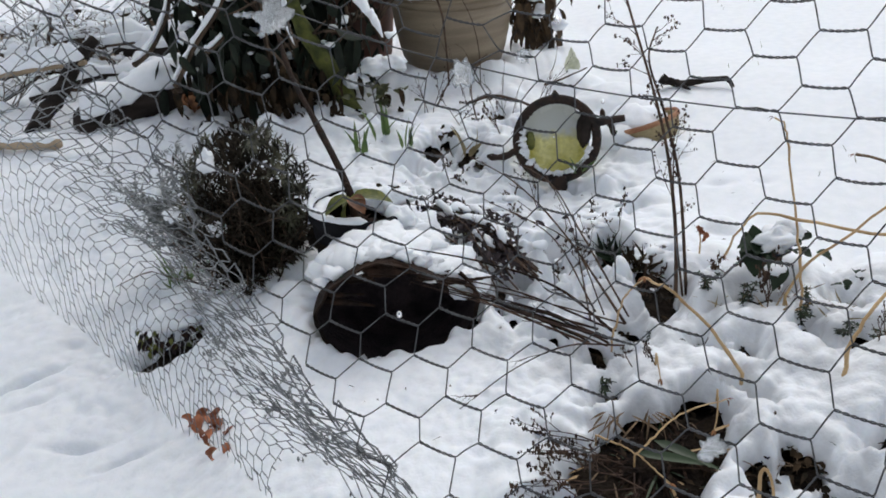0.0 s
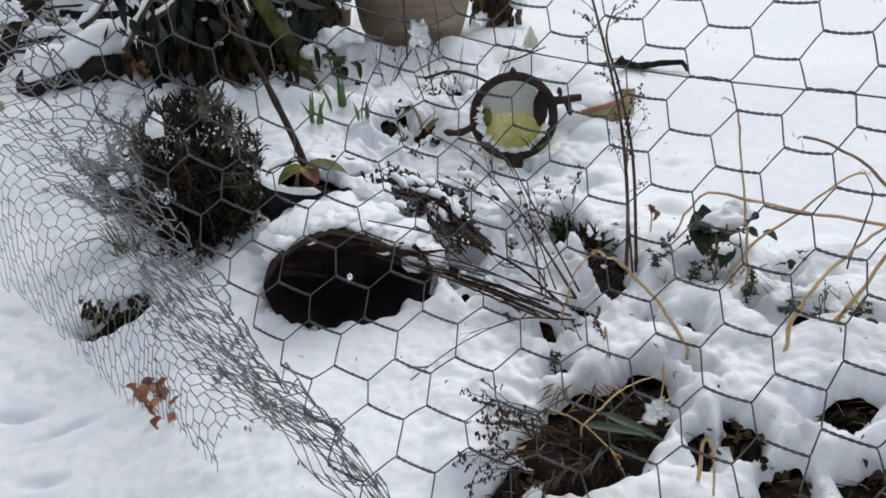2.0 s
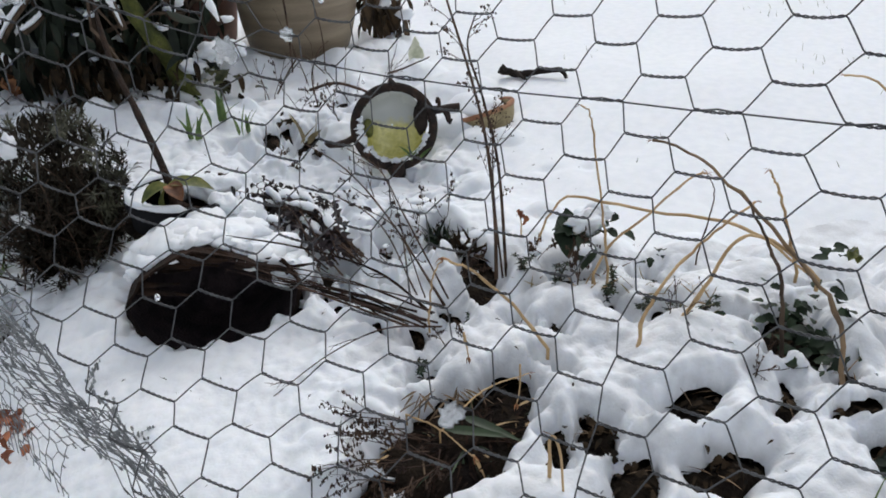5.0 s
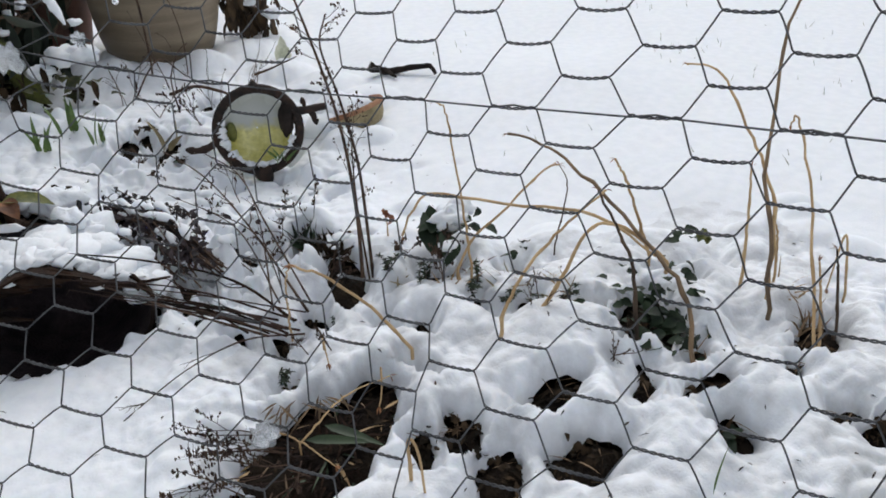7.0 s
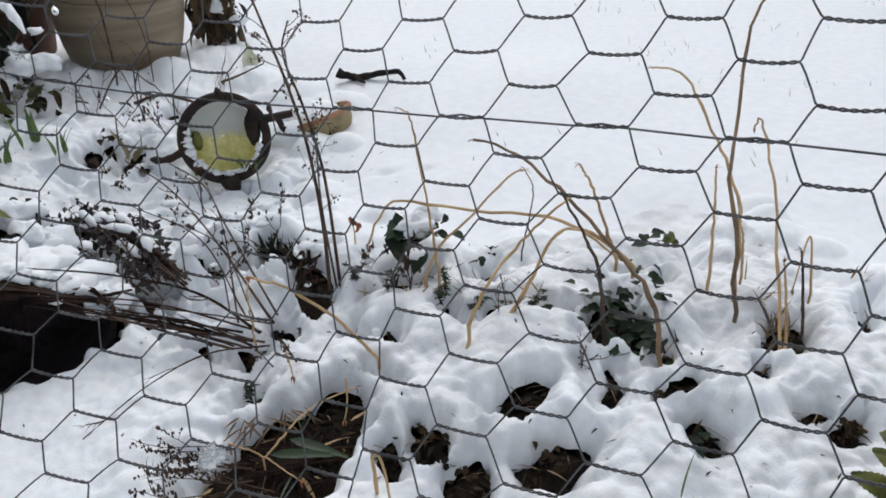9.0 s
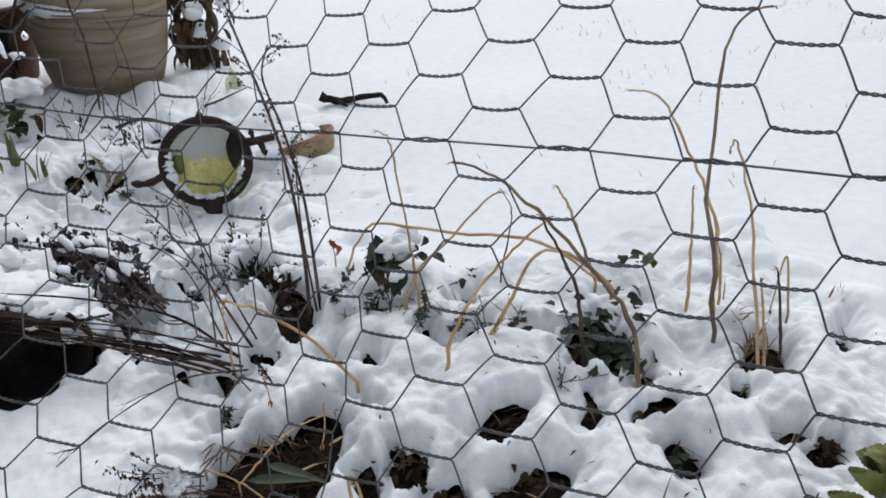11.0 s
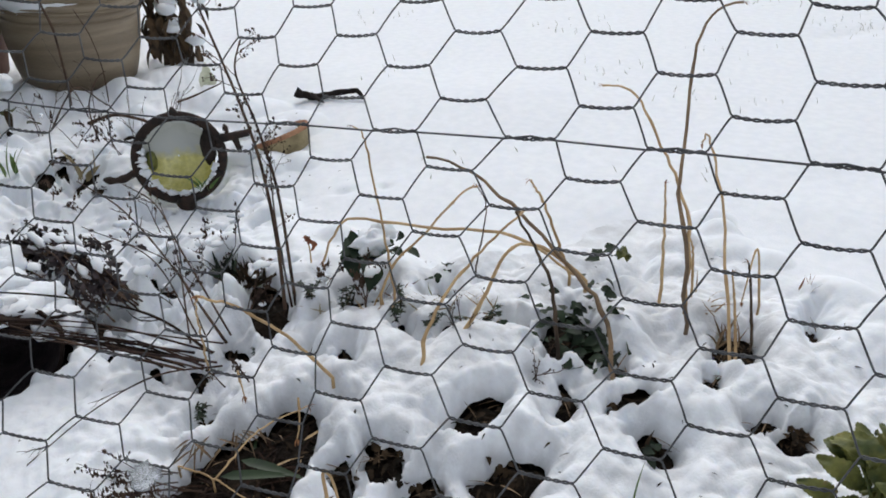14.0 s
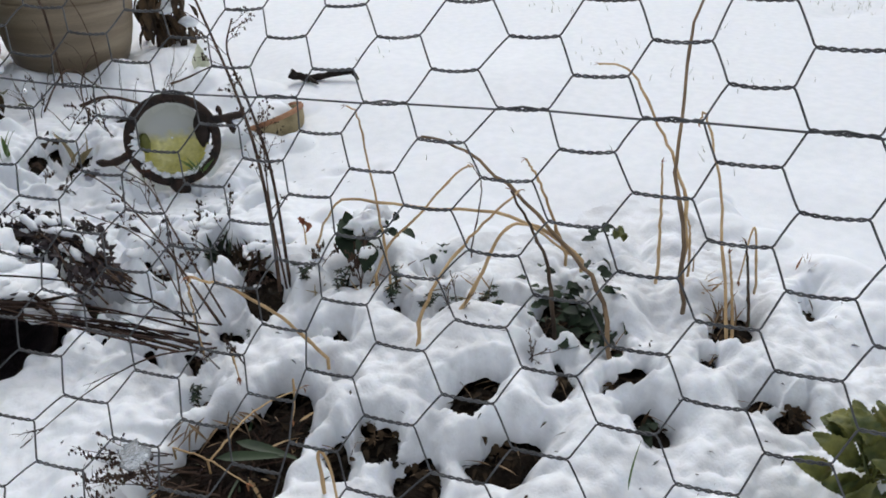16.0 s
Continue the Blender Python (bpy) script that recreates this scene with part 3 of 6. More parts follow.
def netting(place, cols, rows, wire, keep, rng, turns=3.0, n=14, seg=5, jitter=0.0005, sag=0.0):
    """Hexagons: twisted pairs along the rows, single wires between them."""
    shape, ends = Shape(), {}
    for j in range(rows[0], rows[1] + 1):
        for i in range(cols[0], cols[1] + 1):
            if (i + j) % 2 or not keep(i, j):
                continue
            jit = Vector((rng.gauss(0, jitter), rng.gauss(0, jitter), rng.gauss(0, jitter)))
            ends[i, j] = (place(i, j, -TW) + jit, place(i, j, TW) + jit + Vector((0, 0, rng.gauss(0, jitter * 0.6))))
    for (i, j), (a, b) in ends.items():
        twist(shape, a, b, wire, turns, 2, n, seg, sag * rng.uniform(0.5, 1.4))
        for di in (-1, 1):
            if (i + di, j + 1) in ends:
                p = b if di > 0 else a
                q = ends[i + di, j + 1][0 if di > 0 else 1]
                d = q - p
                bow = Vector((0, 0, 0.0009)) * rng.uniform(-0.6, 1)
                lead = (b - a).normalized() * di * d.length
                shape.tube([p, p + d * 0.06 + lead * 0.025, p + d * 0.3 + bow + lead * 0.012, p + d * 0.7 + bow - lead * 0.012, p + d * 0.94 - lead * 0.025, q], wire, seg, cap=False)
    return shape, ends


def near_place(i, j, off):
    p, q = uneven(i, j)
    return net_point(p + off, q)


def crease_row(i):
    """Rows below this are folded back at the corner of the netting."""
    return float(np.interp(i, (-16, -9, -7, -5, -3, -1, 1), (0.2, 9.5, 12.1, 14.0, 15.6, 17.0, 18.4))) + (0.72 * (i - 1) if i > 1 else 0)


fence = thing("wire_fence", "sagging galvanised chicken-wire fence with hexagonal mesh, crumpled at its corner", "fence")
rng = random.Random(11)
near, ends = netting(near_place, (-17, 17), (-9, 22), 0.00064, lambda i, j: j <= crease_row(i) + 0.3, rng, 3.0, 18, sag=0.0012)
part("netting", near, WIRE, fence, "taut hexagonal mesh of twisted wire")
line = Shape()
along = []
for i in sorted(i for i, j in ends if j == 0):
    along += [ends[i, 0][0] + Vector((0, 0, -0.0012)), ends[i, 0][0].lerp(ends[i, 0][1], 0.5) + Vector((0, -0.0006, 0.0012)), ends[i, 0][1] + Vector((0, 0, -0.0012))]
line.tube(along, 0.00072, 5)
part("line_wire", line, WIRE, fence, "straining wire woven through the mesh")

CREASE = [net_point(i, crease_row(i)) for i in (1.0, -1.0, -3.0, -5.0, -7.0, -9.0, -11.0, -13.0, -15.0)]
FOOT = [(-0.306, 0.828, -0.085), (-0.423, 0.968, -0.09), (-0.523, 1.087, -0.095), (-0.653, 1.228, -0.1), (-0.852, 1.44, -0.11), (-1.068, 1.662, -0.11), (-1.36, 1.948, -0.11), (-1.802, 2.384, -0.09)]
crease_curve, foot_curve = spline(CREASE, 60), spline(FOOT, 60)


COLS, ROWS = 58, 24


def fold_place(i, j, off):
    """The folded-back part: from the crease over a slack bend and upright down to the snow."""
    s = min(max((i + off) / COLS, 0), 1) * 60
    k = min(int(s), 59)
    a = crease_curve[k].lerp(crease_curve[k + 1], s - k)
    b = foot_curve[k].lerp(foot_curve[k + 1], s - k)
    v = (j / ROWS) ** 1.25
    m = b + Vector((0.03, -0.02, 0.34 + 0.14 * s / 60))
    p = a * (1 - v) ** 2 + m * 2 * v * (1 - v) + b * v * v
    wr = math.exp(-v * 4.0)
    p += Vector((0.7, 0.5, 0.45)) * (0.010 * wr * math.sin(v * 13 + 0.16 * i) + 0.004 * math.sin(v * 7 + i * 0.23))
    p += Vector((0.4, 0.5, 0.1)) * 0.005 * math.sin(i * 0.3 + v * 5)
    return p


fold, _ = netting(fold_place, (0, COLS), (0, ROWS), 0.00058, lambda i, j: True, rng, 2.0, 6, 4, 0.0022)
part("folded_netting", fold, PALEWIRE, fence, "slack wrinkled mesh folded back to the snow")


def crumple_place(i, j, off):
    """A second, crushed layer hanging just below the crease."""
    p = fold_place(i * 1.3, 0, off * 1.3)
    q = fold_place(i * 1.3, 9, off * 1.3)
    v = j / 9.0
    p = p.lerp(q, v ** 1.4) + Vector((0.022, -0.016, -0.02)) * math.sin(v * math.pi)
    return p + Vector((0.7, 0.5, 0.5)) * (0.006 * math.sin(v * 6 + i * 0.7) + 0.004 * math.sin(i * 1.7 + v * 4))


crush, _ = netting(crumple_place, (0, 44), (0, 9), 0.00062, lambda i, j: True, rng, 2.0, 6, 4, 0.0025)
part("crumpled_netting", crush, PALEWIRE, fence, "crushed mesh bunched along the fold")

# ---- pots and ornaments ----
def lathe_prof(outer, wall, foot=0.01):
    """A hollow vessel's profile from its outer radius and height pairs."""
    inner = [(max(r - wall, 0.003), z) for r, z in outer if z > foot]
    return [(0.003, 0.0), *outer, *reversed(inner), (0.003, foot)]


# stoneware pot with turned bands, snow heaped in it
POT = Vector((0.02, 2.93, 0.012))
pot = thing("stoneware_pot", "large beige stoneware plant pot with turned bands, standing in snow", "flower pot", at=POT)
outer = [(0.168, 0.0), (0.182, 0.012), (0.196, 0.06), (0.208, 0.12), (0.216, 0.18), (0.219, 0.215)]
for k, z in enumerate((0.222, 0.246, 0.258, 0.282)):
    outer += [(0.2195, z), (0.2145, z + 0.002), (0.2145, z + 0.005), (0.2205 + 0.001 * k, z + 0.007)]
outer += [(0.228, 0.300), (0.240, 0.306), (0.243, 0.322), (0.236, 0.33)]
body = Shape()
body.lathe(lathe_prof(outer, 0.016), 64, Matrix.Translation(POT) @ pose(0, 0, 0, 0, 3, 0))
part("body", body, STONEWARE, pot)
fill = Shape()
fill.lump(POT + Vector((0, 0, 0.29)), 0.222, 0.222, 0.075, 0.12, 3, 28, 10)
part("snow_cap", fill, SNOW, pot, "heap of snow in the mouth")

# a darker pot behind it
p0 = Vector((-0.36, 3.12, -0.03))
brown = thing("brown_pot", "dark reddish-brown plant pot behind the stoneware pot", "flower pot", at=p0)
s = Shape()
s.lathe(lathe_prof([(0.12, 0), (0.14, 0.05), (0.165, 0.2), (0.168, 0.25), (0.185, 0.255), (0.188, 0.30), (0.18, 0.31)], 0.014), 40, Matrix.Translation(p0))
part("body", s, BROWNPOT, brown)
s = Shape()
s.lump(p0 + Vector((0, 0, 0.285)), 0.165, 0.165, 0.06, 0.15, 5, 22, 8)
part("snow_cap", s, SNOW, brown)

# black nursery pot, upright, with snow and a young stem
p0 = Vector((-0.225, 1.45, -0.05))
nursery = thing("nursery_pot", "black plastic nursery pot filled with snow and dead leaves", "flower pot", at=p0)
s = Shape()
s.lathe(lathe_prof([(0.078, 0), (0.083, 0.02), (0.098, 0.165), (0.104, 0.168), (0.106, 0.188), (0.102, 0.192)], 0.004), 40, Matrix.Translation(p0) @ pose(0, 0, 0, -4, 5, 0))
part("body", s, BLACKPOT, nursery)
s = Shape()
tip = Matrix.Translation(p0) @ pose(0, 0, 0, -4, 5, 0)
rim = [tip @ Vector((0.098 * math.cos(a), 0.098 * math.sin(a), 0.190)) for a in np.linspace(radians(95), radians(285), 26)]
s.ridge(rim, 0.008, 0.010, 4, 9)
s.ridge([tip @ Vector((0.082 * math.cos(a), 0.082 * math.sin(a), 0.176)) for a in np.linspace(radians(110), radians(235), 20)], 0.016, 0.012, 6, 9)
for k, (x, y, z, r, h) in enumerate(((0.075, 0.055, 0.176, 0.045, 0.028), (0.02, 0.08, 0.178, 0.04, 0.024), (0.102, -0.03, 0.172, 0.036, 0.024), (0.12, -0.045, 0.125, 0.045, 0.04), (0.135, -0.02, 0.12, 0.05, 0.045))):
    s.lump(p0 + Vector((x, y, z)), r, r * 0.8, h, 0.45, 18 + k, 26, 15, k)
part("snow_cap", s, SNOW, nursery, "uneven snow on the potting earth", kind="stuff")
s = Shape()
s.lathe([(0.003, 0.14), (0.06, 0.142), (0.097, 0.14)], 24, Matrix.Translation(p0))
part("earth", s, SOIL, nursery)
s = Shape()
r2 = random.Random(5)
for k in range(16):
    a = r2.uniform(0, 6.28)
    s.blade(p0 + Vector((0.015 + 0.012 * math.cos(a), 0.012 * math.sin(a) - 0.035, 0.165)), (math.cos(a), math.sin(a), r2.uniform(0.0, 0.9)), (0, 0, 1), r2.uniform(0.04, 0.058), 0.032, 1.7, 0.2, 5, 0.7)
part("dead_leaves", s, ROT, nursery, "wilted brown leaves")

# hollow rotten log lying with its open end to the path
p0 = Vector((-0.130, 1.19, -0.030))
hollow = thing("hollow_log", "hollow rotten log with a dark open end, under snow", "log", at=p0)
mouth = Matrix.Translation(p0 + Vector((0, 0, 0.082))) @ pose(0, 0, 0, 80, 0, 5)
s = Shape()
r2 = random.Random(8)
N = 40
for layer, (rx, ry, zs) in enumerate(((0.146, 0.100, (0.012, -0.03, -0.07, -0.11, -0.15)), (0.140, 0.094, (0.006, -0.03, -0.07, -0.11, -0.145)))):
    for zi, z in enumerate(zs):
        for k in range(N):
            a = 2 * math.pi * k / N
            w = 1 + 0.07 * noise.noise(Vector((math.cos(a) * 2, math.sin(a) * 2, z * 8))) + 0.035 * noise.noise(Vector((math.cos(a) * 9, math.sin(a) * 9, z * 14)))
            e = 0.014 * noise.noise(Vector((math.cos(a) * 4, math.sin(a) * 4, 3.0))) if zi == 0 else 0
            w *= 1 + min(0, z + 0.03) * 1.2
            flat = 1 - 0.5 * max(0, math.cos(a) + 0.15) * max(0, math.sin(a))
            s.v.append(mouth @ Vector((rx * w * math.cos(a), ry * w * flat * math.sin(a), z + e)))
lining = Shape()
lining.v = s.v[5 * N:]
for zi in range(4):
    for k in range(N):
        o = zi * N
        s.f.append((o + k, o + (k + 1) % N, o + N + (k + 1) % N, o + N + k))
        lining.f.append((o + k, o + (k + 1) % N, o + N + (k + 1) % N, o + N + k))
for k in range(N):
    s.f.append((k, (k + 1) % N, 5 * N + (k + 1) % N, 5 * N + k))
lining.f.append(tuple(4 * N + k for k in range(N)))
part("shell", s, ROT, hollow)
part("lining", lining, HOLLOW, hollow, "blackened rotten inside")
for k in range(20):
    a = radians(r2.uniform(45, 160))
    q = mouth @ Vector((0.138 * math.cos(a), 0.092 * (1 - 0.5 * max(0, math.cos(a) + 0.15)) * math.sin(a), r2.uniform(-0.06, 0.01)))
    s = Shape()
    s.tube(spline([q, q + Vector((r2.uniform(0.01, 0.05), r2.uniform(-0.02, 0.01), r2.uniform(-0.012, 0.004))), q + Vector((r2.uniform(0.04, 0.09), r2.uniform(-0.02, 0.02), r2.uniform(-0.022, -0.004)))], 5), [0.006, 0.008, 0.006, 0.005, 0.003, 0.002], 5)
    part("bark_flake", s, ROT, hollow)
s = Shape()
for k in range(20):
    a = radians(28 + k * 6.6)
    q = mouth @ Vector((0.146 * math.cos(a), 0.102 * (1 - 0.5 * max(0, math.cos(a) + 0.15)) * math.sin(a), -0.045 + r2.uniform(-0.02, 0.02)))
    s.lump(q + Vector((0, 0.0, 0.006)), r2.uniform(0.012, 0.024), r2.uniform(0.018, 0.03), r2.uniform(0.007, 0.013), 0.6, k, 14, 8, r2.uniform(0, 3))
for k in range(14):
    x, y = -0.13 + 0.02 * k + r2.uniform(-0.02, 0.02), r2.uniform(0.06, 0.16)
    s.lump(p0 + Vector((x, y, 0.198 - 0.26 * y - 3.0 * x * x - 0.33 * max(0, x + 0.03))), r2.uniform(0.04, 0.06), r2.uniform(0.035, 0.05), r2.uniform(0.016, 0.024), 0.3, 50 + k, 22, 12, r2.uniform(0, 3))
part("snow_cap", s, SNOW, hollow, "clumps of snow along the upper edge", kind="stuff")

# round iron frame holding a glazed dish
RING = Vector((0.263, 1.93, 0.052))
facing = (Vector((0.13, 0.0, 0.8)) - RING).normalized()
tilt = facing.to_track_quat("Z", "Y").to_matrix().to_4x4()
frame_m = Matrix.Translation(RING) @ pose(0, 0, 0) @ tilt
ring = thing("iron_ring", "rusty round iron frame with scrolled brackets, standing in the snow", "garden ornament", at=RING)
s = Shape()
prof = [(0.092, -0.008), (0.097, -0.012), (0.111, -0.011), (0.115, -0.004), (0.1145, 0.006), (0.109, 0.0105), (0.097, 0.010), (0.0925, 0.006), (0.092, -0.008)]
s.lathe(prof, 72, frame_m)
r2 = random.Random(3)
for k in range(46):
    a = r2.uniform(0, 6.28)
    s.lump(frame_m @ Vector((0.097 * math.cos(a), 0.097 * math.sin(a), 0.006)), 0.007, 0.007, 0.006, 0.5, k, 7, 5)
part("hoop", s, IRON, ring)
s = Shape()
for k in range(18):
    a = radians(165 + 10 * k + r2.uniform(-4, 4))
    q = r2.uniform(0.005, 0.011)
    s.lump(frame_m @ Vector((0.091 * math.cos(a), 0.091 * math.sin(a), 0.003)), q * 1.3, q, q, 0.6, k, 10, 7)
part("snow_dabs", s, SNOW, ring, "crumbs of snow caught inside the hoop", kind="stuff")
s = Shape()
for pts, rad in (([(0.104, 0.036, 0), (0.125, 0.037, 0.004), (0.15, 0.040, 0), (0.176, 0.042, 0)], [0.012, 0.010, 0.010, 0.009]),
                 ([(0.118, 0.038, 0), (0.122, 0.050, 0.002), (0.121, 0.060, 0.002), (0.117, 0.062, 0)], [0.007, 0.005, 0.006, 0.010]),
                 ([(0.134, 0.038, 0), (0.142, 0.022, 0), (0.145, 0.008, 0), (0.152, 0.003, 0)], [0.009, 0.008, 0.007, 0.009])):
    s.tube([frame_m @ p for p in spline(pts, 10)], list(np.interp(np.linspace(0, 1, 11), np.linspace(0, 1, 4), rad)), 8)
part("bracket", s, IRON, ring, "scrolled iron bracket")
s = Shape()
s.tube([frame_m @ p for p in spline([(-0.108, -0.022, 0), (-0.135, -0.034, 0.004), (-0.16, -0.036, 0), (-0.185, -0.030, 0)], 10)], [0.010, 0.010, 0.009, 0.010, 0.011, 0.009, 0.008, 0.009, 0.011, 0.008, 0.003], 8)
part("arm", s, IRON, ring, "short rusted arm")
s = Shape()
s.tube([frame_m @ p for p in spline([(-0.002, -0.105, 0), (0.0, -0.118, 0.004), (0.002, -0.128, 0), (0.003, -0.136, -0.004)], 8)], [0.026, 0.026, 0.024, 0.022, 0.021, 0.020, 0.019, 0.017, 0.014], 8)
part("foot", s, IRON, ring, "iron spike in the snow")
s = Shape()
s.tube([frame_m @ Vector(p) for p in ((0, 0.105, 0), (0.001, 0.116, 0), (0.0, 0.126, 0))], [0.014, 0.010, 0.003], 7)
part("finial", s, IRON, ring)

dish_m = frame_m @ pose(-0.004, 0.006, -0.030, 0, 0, 0)
dish = thing("glass_bowl", "yellow glazed bowl held in the iron ring, its upper half grey", "bowl", at=RING)
s = Shape()
s.lathe([(1.13 * r, z) for r, z in ((0.002, -0.028), (0.03, -0.026), (0.058, -0.013), (0.074, 0.008), (0.079, 0.022), (0.0765, 0.024), (0.071, 0.010), (0.055, -0.009), (0.029, -0.021), (0.002, -0.023))], 48, dish_m)
part("bowl", s, YELLOW, dish)
s = Shape()
s.lump(dish_m @ Vector((0.076, 0.014, 0.018)), 0.018, 0.028, 0.048, 0.25, 6, 14, 9)
part("dark_pebble", s, DARKWOOD, dish, "dark wet fragment")
s = Shape()
s.lump(dish_m @ Vector((-0.064, -0.004, 0.006)), 0.013, 0.015, 0.026, 0.25, 16, 12, 8)
part("leaf_scrap", s, OLIVELEAF, dish, "olive scrap")

# tipped earthenware dish with snow on it
p0 = Vector((0.528, 2.08, -0.018))
saucer = thing("earthenware_dish", "tilted terracotta and tan dish heaped with snow", "dish", at=p0)
m = Matrix.Translation(p0) @ pose(0, 0, 0, -14, -14, 0) @ Matrix.Scale(1.2, 4)
s = Shape()
s.lathe(lathe_prof([(0.045, -0.05), (0.062, -0.04), (0.082, 0.0), (0.088, 0.026), (0.084, 0.030)], 0.010, -0.04), 40, m)
part("body", s, TAN, saucer)
s = Shape()
s.lathe([(0.0835, 0.024), (0.0895, 0.024), (0.091, 0.030), (0.088, 0.035), (0.081, 0.034), (0.0805, 0.027)], 40, m)
part("rim", s, TERRA, saucer, "reddish terracotta rim")
s = Shape()
s.lump(p0 + Vector((-0.012, 0.015, 0.024)), 0.084, 0.088, 0.052, 0.25, 2, 26, 13)
s.lump(p0 + Vector((-0.075, -0.045, 0.0)), 0.068, 0.06, 0.052, 0.3, 4, 20, 11)
part("snow_cap", s, SNOW, saucer, kind="stuff")


# ---- dry stalks ----
def straw(pts, r, label, mat=None, rest="dry stalk"):
    c = spline(pts, 22)
    ob = thing("dry_stalk", label, "plant stalk", "dead stalks in the bed", at=c[0])
    sh = Shape()
    rr = random.Random(int(abs(c[0].x) * 1000) + len(pts))
    wob = 0.0035 * (c[-1] - c[0]).length
    for k in range(1, len(c) - 1):
        c[k] = c[k] + Vector((rr.gauss(0, wob), rr.gauss(0, wob), rr.gauss(0, wob)))
    r *= 0.8
    sh.tube([c[0] - Vector((0, 0, 0.02)), *c], [r] + [r * (1 - 0.45 * k / 22) * (1.25 if k % 9 == 4 else 1) for k in range(23)], 7)
    part("stem", sh, mat or STRAW, ob)
    tip = Shape()
    for k in range(3):
        d = (c[-1] - c[-3]).normalized() + Vector((rr.gauss(0, 0.4), rr.gauss(0, 0.4), rr.gauss(0, 0.4)))
        tip.blade(c[-1], d, (0, 0.3, 1), 0.012, 0.004, 0.8, 0.2, 3)
    part("tip", tip, BROWNLEAF, ob, "frayed brown tip")
    return ob


TALLS = "tall straw-coloured dead stalk rising from the snowy bed"
BENT = "bent straw-coloured dead stalk arching over the snow"
THICK = "thick brown dead stalk leaning over the snow"
straw([(0.553, 1.116, 0.05), (0.555, 1.148, 0.115), (0.556, 1.19, 0.179), (0.555, 1.243, 0.274), (0.551, 1.26, 0.307), (0.539, 1.269, 0.317)], 0.0030, TALLS)
straw([(0.788, 0.776, 0.03), (0.807, 0.853, 0.113), (0.798, 0.927, 0.146), (0.769, 1.032, 0.194), (0.738, 1.102, 0.226), (0.709, 1.156, 0.252), (0.655, 1.213, 0.261)], 0.0050, THICK, STALK)
straw([(0.815, 0.919, 0.131), (0.785, 0.98, 0.158), (0.74, 1.037, 0.173), (0.663, 1.099, 0.17), (0.564, 1.167, 0.169), (0.505, 1.202, 0.172), (0.476, 1.206, 0.148), (0.45, 1.199, 0.1)], 0.0042, BENT)
straw([(0.529, 0.912, 0.04), (0.551, 0.948, 0.084), (0.606, 0.986, 0.132), (0.676, 1.01, 0.177), (0.752, 1.024, 0.222)], 0.0042, BENT)
straw([(0.596, 0.949, 0.04), (0.658, 0.968, 0.114), (0.701, 0.987, 0.167), (0.741, 0.979, 0.184), (0.80, 0.93, 0.14)], 0.0044, BENT)
straw([(0.532, 1.131, 0.05), (0.559, 1.131, 0.106), (0.619, 1.118, 0.167), (0.661, 1.106, 0.22), (0.688, 1.095, 0.246), (0.698, 1.088, 0.248)], 0.0032, BENT)
straw([(0.675, 1.04, 0.125), (0.697, 1.057, 0.191), (0.706, 1.072, 0.225), (0.698, 1.088, 0.248)], 0.0018, "thin shrivelled leaf hanging from a bent stalk", DEAD)
straw([(0.828, 0.989, 0.10), (0.774, 0.989, 0.238), (0.74, 0.983, 0.296)], 0.0036, TALLS)
straw([(0.739, 0.857, 0.02), (0.749, 0.913, 0.139), (0.741, 0.949, 0.183), (0.722, 0.994, 0.241)], 0.0045, THICK, BARK)
straw([(0.998, 0.888, 0.06), (1.043, 0.959, 0.157), (1.076, 1.052, 0.209), (1.089, 1.121, 0.247), (1.1, 1.21, 0.3), (1.088, 1.265, 0.319), (1.069, 1.305, 0.313)], 0.0042, TALLS)
straw([(0.973, 0.849, 0.05), (1.026, 0.946, 0.145), (1.057, 1.018, 0.204), (1.102, 1.076, 0.272), (1.152, 1.143, 0.362), (1.191, 1.18, 0.427), (1.231, 1.192, 0.469), (1.279, 1.182, 0.481)], 0.0048, TALLS, STALK)
straw([(0.987, 0.943, 0.05), (1.008, 0.982, 0.153), (1.031, 1.025, 0.219)], 0.0038, "short broken straw stalk standing in the snow")
straw([(0.985, 0.754, 0.03), (1.049, 0.862, 0.118), (1.113, 0.967, 0.194), (1.145, 1.045, 0.253), (1.15, 1.076, 0.273), (1.148, 1.082, 0.258)], 0.0036, "straw stalk with a curled tip")
straw([(1.122, 0.849, 0.05), (1.131, 0.887, 0.139), (1.103, 0.87, 0.05)], 0.0028, "short folded straw stalk over brown earth")
straw([(1.07, 0.80, 0.02), (1.085, 0.84, 0.10), (1.09, 0.86, 0.135)], 0.0034, "short brown cut stalk", BARK)
straw([(1.02, 0.78, 0.02), (1.045, 0.83, 0.09), (1.05, 0.85, 0.125)], 0.0034, "short broken straw stalk standing in the snow")
straw([(0.397, 0.952, 0.04), (0.358, 0.944, 0.109), (0.306, 0.926, 0.184), (0.265, 0.903, 0.236), (0.224, 0.874, 0.276)], 0.0036, BENT)
straw([(0.224, 1.06, 0.04), (0.221, 0.973, 0.177), (0.224, 0.874, 0.276)], 0.0022, "thin bent stalk under a straw stalk")
straw([(0.326, 0.70, 0.0), (0.3255, 0.70, 0.06), (0.324, 0.70, 0.1), (0.329, 0.695, 0.108), (0.335, 0.685, 0.08), (0.338, 0.67, 0.0)], 0.0034, "straw blade folded into a narrow loop")
straw([(1.035, 0.92, 0.06), (1.055, 0.955, 0.115), (1.043, 0.96, 0.15)], 0.003, "short broken straw stalk standing in the snow")


